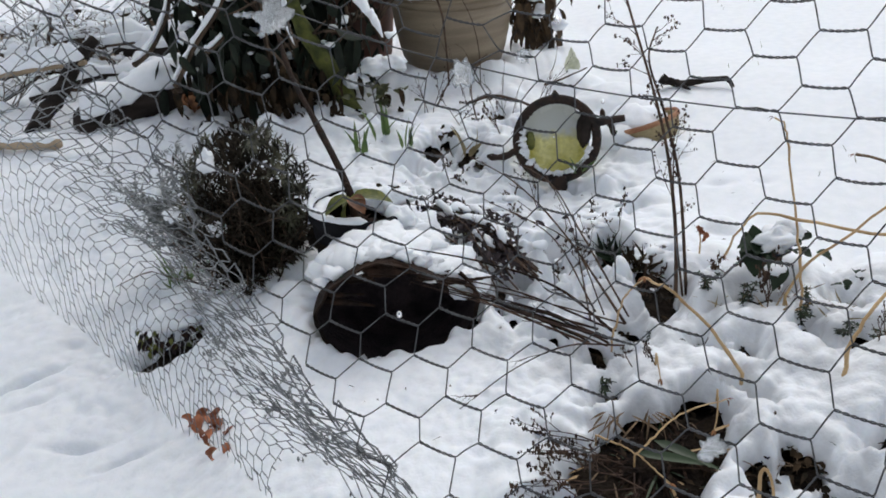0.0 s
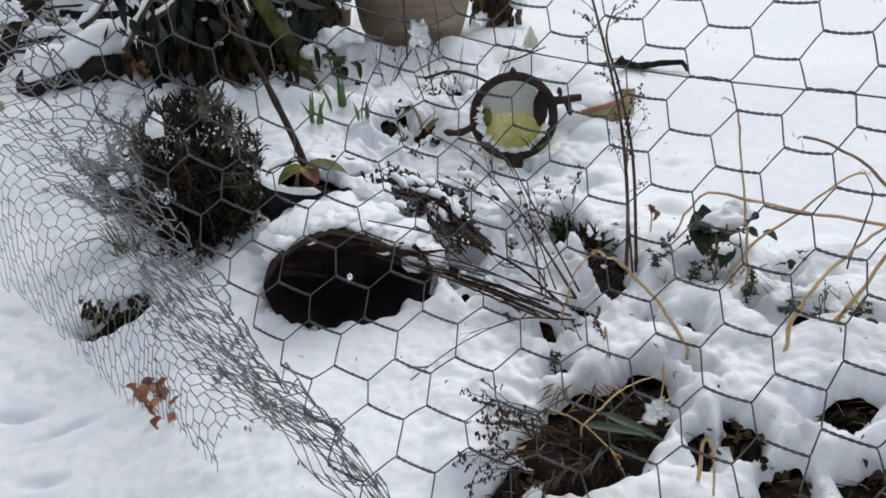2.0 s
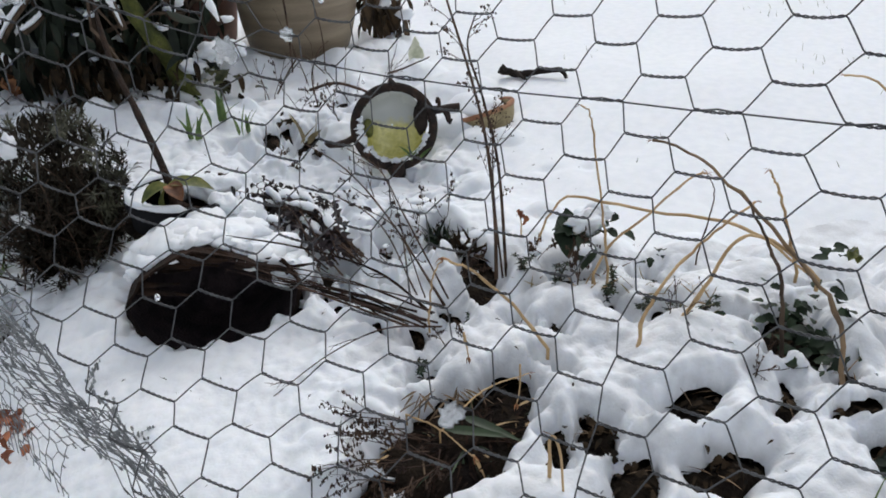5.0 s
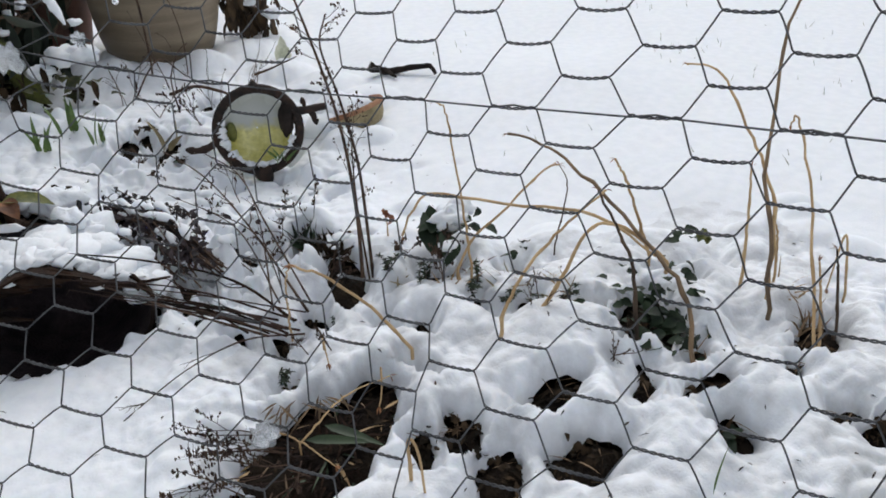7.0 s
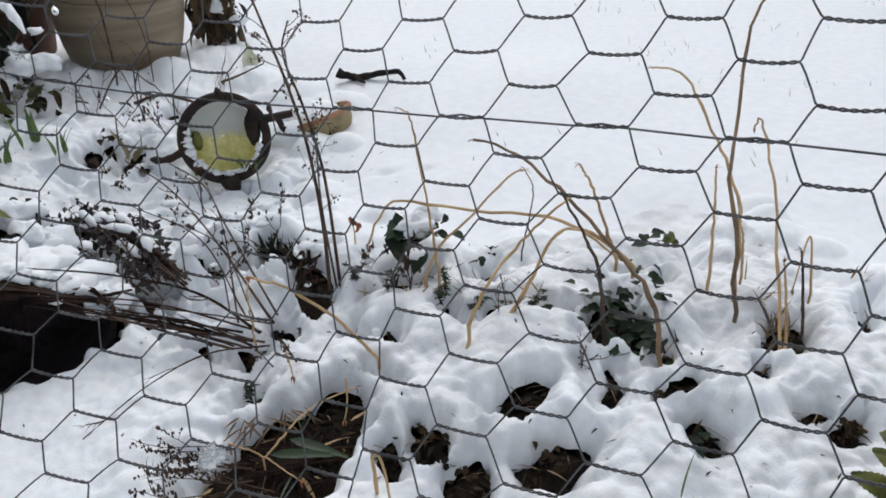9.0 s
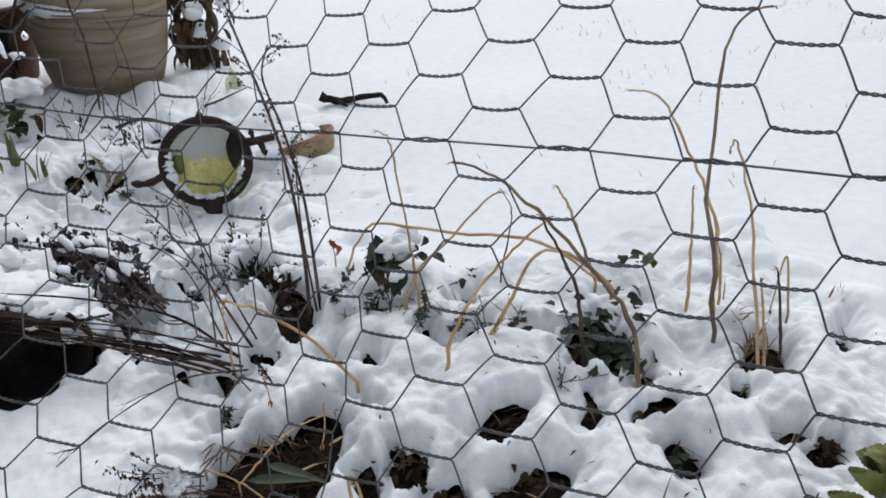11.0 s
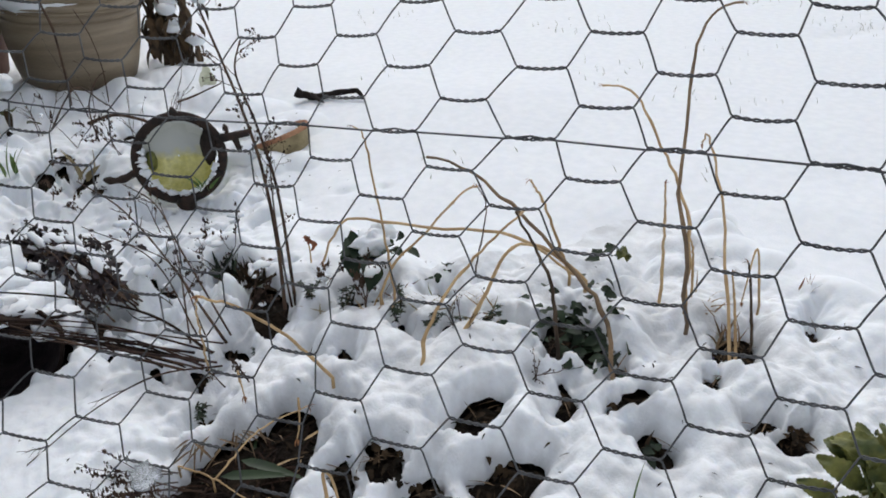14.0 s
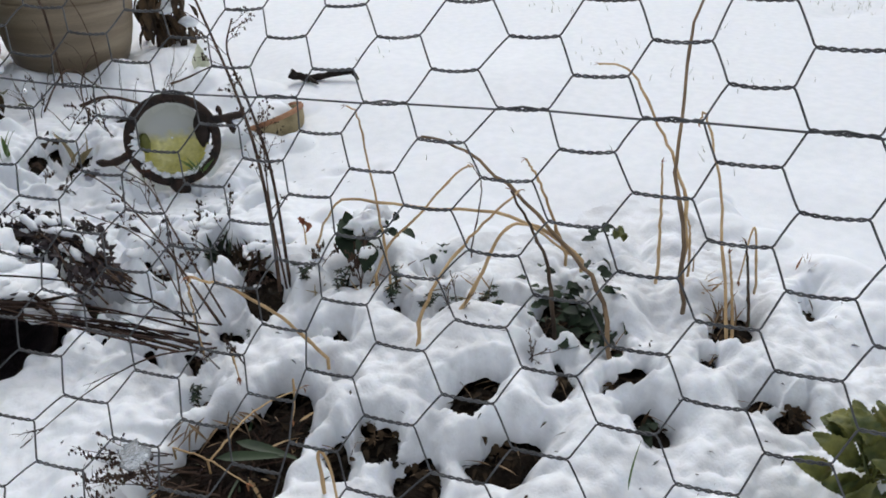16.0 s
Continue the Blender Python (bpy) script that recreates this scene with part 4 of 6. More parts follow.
# ---- plants ----
def branch(sh, leafs, base, way, length, r, rng, depth, spread=0.6, bud=0.0, droop=0.0, tips=None):
    """A branching twig; tips collects the ends."""
    way = Vector(way).normalized()
    pts, p = [Vector(base)], Vector(base)
    n = 5
    for k in range(n):
        way = (way + Vector((rng.gauss(0, 0.12), rng.gauss(0, 0.12), rng.gauss(0, 0.09) - droop))).normalized()
        p = p + way * length / n
        pts.append(p.copy())
    sh.tube(pts, [r * (1 - 0.13 * k) for k in range(n + 1)], 5 if r > 0.0015 else 4)
    if tips is not None:
        tips.append((pts[-1], way))
    if depth > 0:
        for k in range(2, n + 1):
            if rng.random() < 0.85:
                d = (way + Vector((rng.gauss(0, spread), rng.gauss(0, spread), rng.gauss(0, spread * 0.8)))).normalized()
                branch(sh, leafs, pts[k], d, length * rng.uniform(0.3, 0.55), r * 0.6, rng, depth - 1, spread, bud, droop, tips)


def seed_plant(base, stems, height, seed, label, mat=DEAD, r=0.0016, lean=(0, 0, 1), buds=0.004, snow=0.0, spread=0.35, depth=2, name="seed_plant"):
    rng = random.Random(seed)
    base = Vector(base)
    ob = thing(name, label, "dead plant", "dead plants in the bed", at=base)
    for k in range(stems):
        sh, heads, caps, tips = Shape(), Shape(), Shape(), []
        d = Vector(lean) + Vector((rng.gauss(0, 0.22), rng.gauss(0, 0.22), 0))
        branch(sh, None, base + Vector((rng.gauss(0, 0.012), rng.gauss(0, 0.012), -0.01)), d, height * rng.uniform(0.7, 1.05), r, rng, depth, spread, tips=tips)
        for p, w in tips:
            if rng.random() < 0.8:
                for q in range(3):
                    heads.lump(p - w * rng.uniform(0, 0.012) + Vector((rng.gauss(0, 0.0012), rng.gauss(0, 0.0012), 0)), buds * rng.uniform(0.2, 0.36), buds * 0.28, buds * rng.uniform(0.4, 0.9), 0.7, rng.random() * 9, 6, 4)
            if rng.random() < snow:
                q = rng.uniform(0.005, 0.014)
                caps.lump(p + Vector((0, 0, q * 0.2)), q * 1.5, q * 1.2, q * 0.5, 0.5, rng.random() * 9, 8, 5)
        stem = part("stem", sh, mat, ob)
        if heads.v:
            part("seed_heads", heads, mat, stem, kind="stuff")
        if caps.v:
            part("snow_dabs", caps, SNOW, stem, kind="stuff")
    return ob


# the tall dark seed-head stems by the ring
p0 = (0.377, 1.228, 0.02)
tall = thing("seed_plant", "tall dark dead stem with small seed heads", "dead plant", "dead plants in the bed", at=p0)
rng = random.Random(21)
for pts, r in (([(0.377, 1.228, 0.0), (0.385, 1.278, 0.116), (0.384, 1.347, 0.237), (0.367, 1.399, 0.344), (0.336, 1.449, 0.47), (0.329, 1.459, 0.499)], 0.0038),
               ([(0.398, 1.233, 0.0), (0.407, 1.34, 0.179), (0.394, 1.414, 0.291), (0.375, 1.464, 0.378), (0.393, 1.485, 0.431)], 0.0033),
               ([(0.39, 1.23, 0.0), (0.392, 1.31, 0.12), (0.40, 1.36, 0.2), (0.407, 1.38, 0.235)], 0.0022)):
    sh, heads, tips = Shape(), Shape(), []
    c = spline(pts, 26)
    sh.tube(c, [r * (1 - 0.55 * k / 26) for k in range(27)], 6)
    for k in range(9, 27, 2):
        d = (c[k] - c[k - 1]).normalized() + Vector((rng.gauss(0, 0.55), rng.gauss(0, 0.35), rng.uniform(-0.1, 0.3)))
        branch(sh, None, c[k], d, rng.uniform(0.02, 0.07), 0.0009, rng, 1, 0.5, tips=tips)
    tips.append((c[-1], None))
    for q, w in tips:
        for k in range(2):
            heads.lump(q + Vector((rng.gauss(0, 0.003), rng.gauss(0, 0.003), rng.gauss(0, 0.003))), rng.uniform(0.001, 0.0026), 0.0016, rng.uniform(0.001, 0.003), 0.9, rng.random() * 9, 6, 4)
    stem = part("stem", sh, DEAD, tall)
    part("seed_heads", heads, DEAD, stem, kind="stuff")

LAV = "dead lavender-like twigs with dark seed heads and dabs of snow"
for k, (x, y, h, n, tilt_x, tilt_y) in enumerate(((0.02, 2.2, 0.16, 4, 0.1, -0.1), (0.12, 2.05, 0.14, 4, -0.1, -0.2), (-0.05, 1.95, 0.12, 4, 0.3, -0.3), (0.18, 1.72, 0.14, 4, -0.5, 0.2), (0.10, 1.66, 0.12, 4, -0.4, 0.3), (-0.02, 1.62, 0.10, 5, 0.3, -0.3),
                                                   (0.25, 1.5, 0.13, 4, 0.2, 0.0), (0.31, 1.42, 0.14, 5, -0.2, 0.1), (0.2, 1.4, 0.12, 4, 0.3, 0), (0.3, 1.26, 0.10, 6, 0.1, 0.1), (0.46, 1.25, 0.09, 4, 0.3, 0), (0.5, 1.12, 0.10, 5, 0.1, 0.2))):
    seed_plant((x, y, on_snow(x, y) - 0.01), max(2, n - 2), h * 0.8, 40 + k, LAV, DEAD, 0.0015, (tilt_x, tilt_y, 0.55), 0.0055, 0.06 if y < 1.8 else 0.0, 0.5, 2, "dead_twigs")
for k, (x, y, h, n) in enumerate(((0.17, 2.35, 0.2, 3), (0.05, 2.5, 0.18, 3), (0.28, 2.3, 0.16, 3), (-0.08, 2.35, 0.16, 3), (0.75, 0.93, 0.07, 3), (0.61, 0.98, 0.07, 3), (0.68, 0.85, 0.06, 3))):
    seed_plant((x, y, on_snow(x, y) - 0.01), n, h, 80 + k, "thin bare dead stems poking out of the snow", DEAD, 0.0014, (0.1, 0, 1), 0.003, 0.0, 0.3, 1, "bare_plant")

# long reddish stems lying over the tipped pot towards the bed
LONG = "long reddish-brown woody stems lying over snow beside the tipped pot"
rng = random.Random(31)
sprawl = thing("sprawling_plant", LONG, "dead plant", "dead plants in the bed", at=(0.2, 1.07, 0.03))


def lying_stem(pts, r, mat, owner, twigs, spread=0.3):
    """A woody stem lying over the snow, with a few side twigs."""
    sh, c = Shape(), spline(pts, 18)
    sh.tube(c, [r * (1 - 0.55 * q / 18) * rng.uniform(0.85, 1.15) for q in range(19)], 6)
    for w in range(twigs):
        q = rng.randrange(4, 18)
        branch(sh, None, c[q], (c[q] - c[q - 1]).normalized() + Vector((rng.gauss(0, spread), rng.gauss(0, spread), rng.gauss(0.1, 0.15))), rng.uniform(0.015, 0.045), r * 0.55, rng, 1, 0.3)
    return part("stem", sh, mat, owner), c


# matted twigs along the log's upper edge, and three long ones above them
for k in range(15):
    u = rng.random()
    a = Vector((0.215 + rng.gauss(0, 0.03), 1.075 + rng.gauss(0, 0.02), 0.026 + rng.uniform(0, 0.02)))
    b = Vector((-0.10 + 0.19 * u, 1.185 - 0.03 * u + rng.gauss(0, 0.008), 0.128 - 0.075 * u + rng.gauss(0, 0.006)))
    mid = a.lerp(b, 0.5) + Vector((rng.gauss(0, 0.006), rng.gauss(0, 0.008), 0.010 + rng.gauss(0, 0.005)))
    lying_stem([a, mid, b], rng.uniform(0.0012, 0.0024), (REDTWIG, ROT, DEAD)[k % 3], sprawl, 2)
lying_stem([(0.235, 1.10, 0.03), (0.15, 1.17, 0.085), (0.02, 1.215, 0.125), (-0.14, 1.26, 0.15)], 0.0026, ROT, sprawl, 3)
lying_stem([(0.245, 1.06, 0.03), (0.15, 1.04, 0.055), (0.06, 1.0, 0.05), (-0.03, 0.94, 0.03)], 0.0016, REDTWIG, sprawl, 3)
lying_stem([(0.26, 1.12, 0.03), (0.19, 1.33, 0.10), (0.12, 1.56, 0.11), (0.03, 1.83, 0.07)], 0.0024, DEAD, sprawl, 5)
lying_stem([(0.27, 1.14, 0.03), (0.22, 1.34, 0.10), (0.19, 1.52, 0.12), (0.13, 1.70, 0.10)], 0.0020, DEAD, sprawl, 4)

LAVLEAF = material("lavender_leaf", (0.010, 0.007, 0.008), (0.038, 0.025, 0.027), 40, 0.8, 0.4, 220, third=(0.028, 0.036, 0.018), depth=0.001, vary=0.5)
bushy = thing("lavender_bush", "collapsed dead lavender bush with dark leaves under snow", "dead plant", "dead plants in the bed", at=(0.22, 1.13, 0.03))
for k in range(26):
    f, g = rng.random(), rng.gauss(0, 1)
    a = Vector((0.135 - 0.07 * f + 0.02 * g, 1.26 + 0.06 * f + 0.014 * g, 0.035 + rng.uniform(0, 0.015)))
    b = Vector((-0.115 + rng.gauss(0, 0.035) + 0.08 * f, 1.57 + rng.gauss(0, 0.05), 0.045 + rng.uniform(-0.01, 0.035)))
    if k % 9 == 0:
        a = Vector((0.23 + rng.gauss(0, 0.015), 1.14 + rng.gauss(0, 0.02), 0.03))
        b = Vector((0.08 + rng.gauss(0, 0.05), 1.58 + rng.gauss(0, 0.06), 0.075 + rng.uniform(-0.02, 0.02)))
    mid = a.lerp(b, 0.5) + Vector((0.012 + rng.gauss(0, 0.01), rng.gauss(0, 0.01), 0.024 + rng.gauss(0, 0.008)))
    st, c = lying_stem([a, mid, b], 0.0017, DEAD, bushy, 1)
    leaves = Shape()
    for q in range(2 if k % 9 else 8, 19):
        for w in range(2 if k % 9 else (1 if q % 2 else 0)):
            leaves.blade(c[q] + (c[q - 1] - c[q]) * rng.random(), (c[q] - c[q - 1]).normalized() * 0.6 + Vector((rng.gauss(0, 0.6), rng.gauss(0, 0.6), rng.gauss(-0.3, 0.6))), (rng.gauss(0, 0.5), -0.6, 1), rng.uniform(0.012, 0.024), rng.uniform(0.007, 0.012), 0.6, 0.2, 4, 0.7)
    part("leaves", leaves, LAVLEAF, st, kind="stuff")
    if k % 3 == 1:
        cap = Shape()
        q = rng.randrange(4, 12)
        cap.ridge([p + Vector((0.004, 0.010, 0.003)) for p in c[q:q + rng.randrange(4, 7)]], rng.uniform(0.008, 0.015), rng.uniform(0.008, 0.014), k, 11)
        part("snow_cap", cap, SNOW, st)

# dark evergreen heather bush
rng = random.Random(51)
HB = Vector((-0.578, 1.555, -0.09))
heath = thing("heather_bush", "dark brown-green twiggy heather bush with frosted needles", "bush", at=HB)
sh, nee, frost, grey, star = Shape(), Shape(), Shape(), Shape(), Shape()
for k in range(150):
    a = HB + Vector((rng.gauss(0.11, 0.04), rng.gauss(0, 0.04), 0))
    d = Vector((rng.gauss(-0.06, 0.22), rng.gauss(-0.05, 0.2), rng.uniform(0.45, 1.1)))
    L = rng.uniform(0.10, 0.25)
    tips = []
    branch(sh, None, a, d, L, 0.0025, rng, 1, 0.5, tips=tips)
    for p, w in tips:
        if p.z - HB.z < 0.17 - 1.3 * (p.x - HB.x):
            continue
        for q in range(26):
            f = rng.uniform(0, 0.12)
            (grey if p.x < HB.x + 0.01 and rng.random() < 0.6 else nee).blade(p - w * f, w + Vector((rng.gauss(0, 0.7), rng.gauss(0, 0.7), rng.gauss(0.1, 0.6))), (0, 0, 1), rng.uniform(0.014, 0.028), 0.0065, 0.3, 0.1, 2)
        if p.z > HB.z + 0.25 and rng.random() < 0.12:
            for q in range(2):
                frost.lump(p + Vector((rng.gauss(0, 0.012), rng.gauss(0, 0.012), 0.002)), rng.uniform(0.002, 0.006), rng.uniform(0.002, 0.006), rng.uniform(0.0015, 0.003), 0.7, rng.random() * 9, 7, 4)
for k in range(4200):
    h = rng.uniform(-0.10, 0.29)
    w = 0.075 + 0.22 * (h + 0.03) if h < 0.2 else 0.126 - 0.75 * (h - 0.2)
    u, v = rng.gauss(0, 0.5), rng.gauss(0, 0.5)
    p = HB + Vector((0.128 + w * max(-1, min(1, u)), 0.065 * v, h + 0.075))
    nee.blade(p, (rng.gauss(0, 0.6), rng.gauss(0, 0.6), 1), (rng.gauss(0, 1), rng.gauss(0, 1), 0.2), rng.uniform(0.02, 0.036), 0.006, 0.3, 0.1, 2)
for k in range(110):
    h = rng.uniform(0.03, 0.31)
    side = rng.choice((-1, 1, 1))
    p = HB + Vector((0.125 + side * max(0.01, 0.128 - 0.5 * abs(h - 0.17)) * rng.uniform(0.75, 1.05), rng.gauss(-0.03, 0.04), h + 0.075))
    for q in range(15):
        star.blade(p, (rng.gauss(0.25 * side, 0.7), rng.gauss(0, 0.7), rng.gauss(0.15, 0.7)), (0, 0, 1), rng.uniform(0.014, 0.026), 0.005, 0.3, 0.1, 2)
for x, z, r in ((0.0, 0.26, 0.021), (0.075, 0.215, 0.017), (0.085, 0.36, 0.022), (-0.03, 0.31, 0.014)):
    for q in range(4):
        frost.lump(HB + Vector((x + rng.gauss(0, r * 0.35), -0.105 + rng.gauss(0, 0.008), z + rng.gauss(0, r * 0.3))), r * rng.uniform(0.5, 0.9), r * 0.6, r * rng.uniform(0.45, 0.8), 0.5, rng.random() * 9, 14, 9)
part("branches", sh, DEAD, heath, kind="stuff")
part("grey_needles", grey, material("frosted_needle", (0.05, 0.052, 0.05), (0.15, 0.155, 0.155), 20, 0.85, 0.4, 200, depth=0.001, vary=0.5), heath, "grey frosted needles", kind="stuff")
part("needles", nee, NEEDLE, heath, kind="stuff")
part("tip_needles", star, material("heather_tip", (0.03, 0.032, 0.018), (0.085, 0.085, 0.05), 14, 0.75, 0.4, 300, depth=0.001, vary=0.5), heath, "olive needles fanning out at the tips", kind="stuff")
part("snow_dabs", frost, SNOW, heath, kind="stuff")
# a sage-grey sprig and a green tuft at its side
sh, lf = Shape(), Shape()
SG = Vector((-0.69, 1.74, -0.075))
sage = thing("grey_shrub", "small silver-grey twiggy shrub beside the heather bush", "bush", at=SG)
for k in range(46):
    tips = []
    branch(sh, None, SG + Vector((rng.gauss(0.02, 0.03), rng.gauss(0, 0.03), 0)), (rng.gauss(-0.05, 0.2), rng.gauss(-0.1, 0.2), 1), rng.uniform(0.10, 0.25), 0.0014, rng, 1, 0.5, tips=tips)
    for p, w in tips:
        for q in range(14):
            lf.blade(p - w * rng.uniform(0, 0.07), w + Vector((rng.gauss(0, 0.7), rng.gauss(0, 0.7), rng.gauss(0, 0.6))), (0, 0, 1), rng.uniform(0.012, 0.024), 0.006, 0.4, 0.2, 3)
SAGE = material("sage_leaf", (0.16, 0.17, 0.17), (0.34, 0.36, 0.36), 30, 0.8, 0.4, 200, depth=0.001, vary=0.4)
part("twigs", sh, SAGE, sage, kind="stuff")
part("leaves", lf, SAGE, sage, kind="stuff")
# small twiggy plant with rust leaves on the path
def dead_leaf(c, size, seed, label, mat=BROWNLEAF, n=4):
    rr = random.Random(seed)
    c = Vector(c)
    ob = thing("dead_leaves", label, "dead leaf", "fallen leaves", at=c)
    for k in range(n):
        sh = Shape()
        a = rr.uniform(0, 6.28)
        sh.blade(c + Vector((rr.gauss(0, size * 0.3), rr.gauss(0, size * 0.3), rr.uniform(0.0, 0.015))), (math.cos(a), math.sin(a), rr.uniform(-0.1, 0.5)), (rr.gauss(0, 0.4), rr.gauss(0, 0.4), 1), size * rr.uniform(0.7, 1.2), size * rr.uniform(0.4, 0.6), rr.uniform(1.4, 3.2), 0.55, 9, 0.8, 0.3, rr)
        part("leaf", sh, mat, ob)
    return ob


for k, (x, y, w) in enumerate(((-0.505, 1.10, 0.034), (-0.485, 1.085, 0.034), (-0.452, 1.045, 0.032), (-0.432, 1.005, 0.034), (-0.42, 0.975, 0.026))):
    dead_leaf((x, y, on_snow(x, y) + 0.006), w, 1 + k, "curled rust-brown dead leaf on the snowy path", RUSTLEAF, 3)
for k, (x, y, z) in enumerate(((-0.50, 1.20, -0.07), (-0.36, 1.05, -0.06), (-0.27, 0.93, -0.06))):
    seed_plant((x, y, z), 2, 0.10, 100 + k, "small grey dead twig tangled in the netting", SAGE, 0.0015, (0, 0, 0.8), 0.006, 0.0, 0.5, 2, "dead_twigs")
# dark clump under snow on the path
rng = random.Random(61)
CL = Vector((-0.637, 1.368, -0.105))
clump = thing("leaf_clump", "dark rotting clump of leaves under a cap of snow", "plant clump", at=CL)
for k in range(76):
    u = rng.uniform(-1, 1)
    s = Shape()
    s.blade(CL + Vector((u * 0.062, -0.012 + 0.030 * u * u + rng.gauss(0, 0.007), rng.uniform(0.0, 0.045))), (u + rng.gauss(0, 0.5), -0.8, rng.uniform(-0.8, 0.2)), (0, -0.6, 1), rng.uniform(0.013, 0.024), rng.uniform(0.008, 0.014), 0.9, 0.2, 5, 0.8, 0.1, rng)
    part("leaf", s, (ROT, HOLLOW, ROT, HOLLOW, MOSS)[k % 5], clump)
s = Shape()
s.lump(CL + Vector((0.005, 0.035, 0.052)), 0.070, 0.036, 0.026, 0.4, 5, 22, 11, 0.1)
part("snow_cap", s, SNOW, clump)


# big evergreen shrub with hanging leaves, snow streaks on it
rng = random.Random(71)
SB = Vector((-0.585, 2.66, -0.05))
shrub = thing("evergreen_shrub", "dark evergreen shrub with drooping leathery leaves streaked with snow", "shrub", at=SB)
caps = Shape()
kinds = []
for k in range(8):
    lf = Shape()
    lf.blade((0, 0, 0), (0, 0.25, -1), (0, 1, 0.3), rng.uniform(0.07, 0.115), rng.uniform(0.026, 0.04), rng.uniform(0.2, 0.6), 0.12, 5, 0.8)
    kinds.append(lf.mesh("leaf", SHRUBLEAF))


def shrub_leaf(p, tilt=0.5):
    ob = new("leaf", kinds[rng.randrange(8)])
    ob.parent = shrub
    ob.matrix_basis = Matrix.Translation(Vector(p) - SB) @ pose(0, 0, 0, rng.gauss(-15, 30 * tilt), rng.gauss(0, 25 * tilt), rng.uniform(0, 360))


for k in range(9):
    sh, tips = Shape(), []
    d = Vector((rng.gauss(0, 0.35), rng.gauss(0.1, 0.3), 1))
    branch(sh, None, SB + Vector((rng.gauss(0, 0.10), rng.gauss(0, 0.08), -0.02)), d, rng.uniform(0.5, 0.85), 0.014, rng, 2, 0.5, tips=tips)
    part("limb", sh, BARK, shrub)
count = 0
while count < 290:
    x, y, z = SB.x + rng.gauss(0, 0.2), SB.y + rng.gauss(-0.03, 0.14), rng.uniform(0.13, 0.75)
    # the crown narrows to the pot's side
    if x > -0.23 or x < -0.80:
        continue
    shrub_leaf((x, y, z), 0.9)
    count += 1
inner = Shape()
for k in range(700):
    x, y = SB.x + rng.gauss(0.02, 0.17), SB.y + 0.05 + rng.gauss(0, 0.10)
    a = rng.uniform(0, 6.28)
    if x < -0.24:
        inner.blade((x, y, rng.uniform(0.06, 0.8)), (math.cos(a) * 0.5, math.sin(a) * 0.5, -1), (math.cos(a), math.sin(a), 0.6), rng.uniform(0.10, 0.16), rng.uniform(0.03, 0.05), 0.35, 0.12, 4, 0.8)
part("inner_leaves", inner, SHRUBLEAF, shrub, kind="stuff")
for k, (pts, w) in enumerate((([(-0.86, 2.42, 0.16), (-0.80, 2.40, 0.235), (-0.75, 2.40, 0.295), (-0.665, 2.42, 0.385), (-0.6, 2.45, 0.5)], 0.016), ([(-0.455, 2.38, 0.25), (-0.47, 2.38, 0.33), (-0.46, 2.39, 0.42), (-0.47, 2.40, 0.54)], 0.021),
                               ([(-0.19, 2.42, 0.235), (-0.215, 2.42, 0.29), (-0.26, 2.43, 0.36), (-0.35, 2.46, 0.43)], 0.030), ([(-0.73, 2.40, 0.26), (-0.70, 2.39, 0.275), (-0.665, 2.39, 0.30)], 0.012), ([(-1.0, 2.5, 0.22), (-0.92, 2.46, 0.27), (-0.84, 2.45, 0.37), (-0.8, 2.46, 0.48)], 0.02))):
    twig = Shape()
    c = spline(pts, 16)
    twig.tube(c, [0.011 - 0.0004 * q for q in range(17)], 7)
    twig = part("twig", twig, BARK, shrub)
    cap = Shape()
    cap.ridge([p + Vector((0, -0.012, 0.006)) for p in c], w, w * 1.1, k + 3, 9)
    part("snow_cap", cap, SNOW, twig)
for k in range(26):
    q = rng.uniform(0.010, 0.026)
    caps.lump((SB.x + rng.gauss(0, 0.2), SB.y - rng.uniform(0.05, 0.2), rng.uniform(0.1, 0.4)), q, q, q * 0.5, 0.5, k, 9, 6)
for k, (x, y, z, w) in enumerate(((-0.238, 2.45, 0.159, 0.06), (-0.299, 2.44, 0.120, 0.05), (-0.177, 2.46, 0.159, 0.06))):
    caps.lump((x, y + 0.02, z - 0.015), w * 0.8, w * 0.6, w * 0.42, 0.5, 70 + k, 24, 14)
part("snow_dabs", caps, SNOW, shrub, kind="stuff")
s = Shape()
s.tube(spline([(-0.33, 2.50, -0.04), (-0.36, 2.49, 0.10), (-0.43, 2.47, 0.26), (-0.47, 2.47, 0.40)], 14), [(0.036 - 0.0011 * k) * (1 + 0.12 * math.sin(k * 2.1)) for k in range(15)], 12)
part("trunk", s, MOSS, shrub, "trunk covered in yellow-green moss")
s = Shape()
for k in range(26):
    a = rng.uniform(0, 6.28)
    s.blade((-0.27 + rng.gauss(0, 0.06), 2.44 + rng.gauss(0, 0.05), 0.03 + rng.uniform(0, 0.06)), (math.cos(a), math.sin(a), rng.uniform(-0.2, 0.6)), (0, 0, 1), 0.05, 0.03, 0.6, 0.2, 4, 0.8)
part("low_leaves", s, LOWLEAF, shrub, "olive leaves low at the foot", kind="stuff")

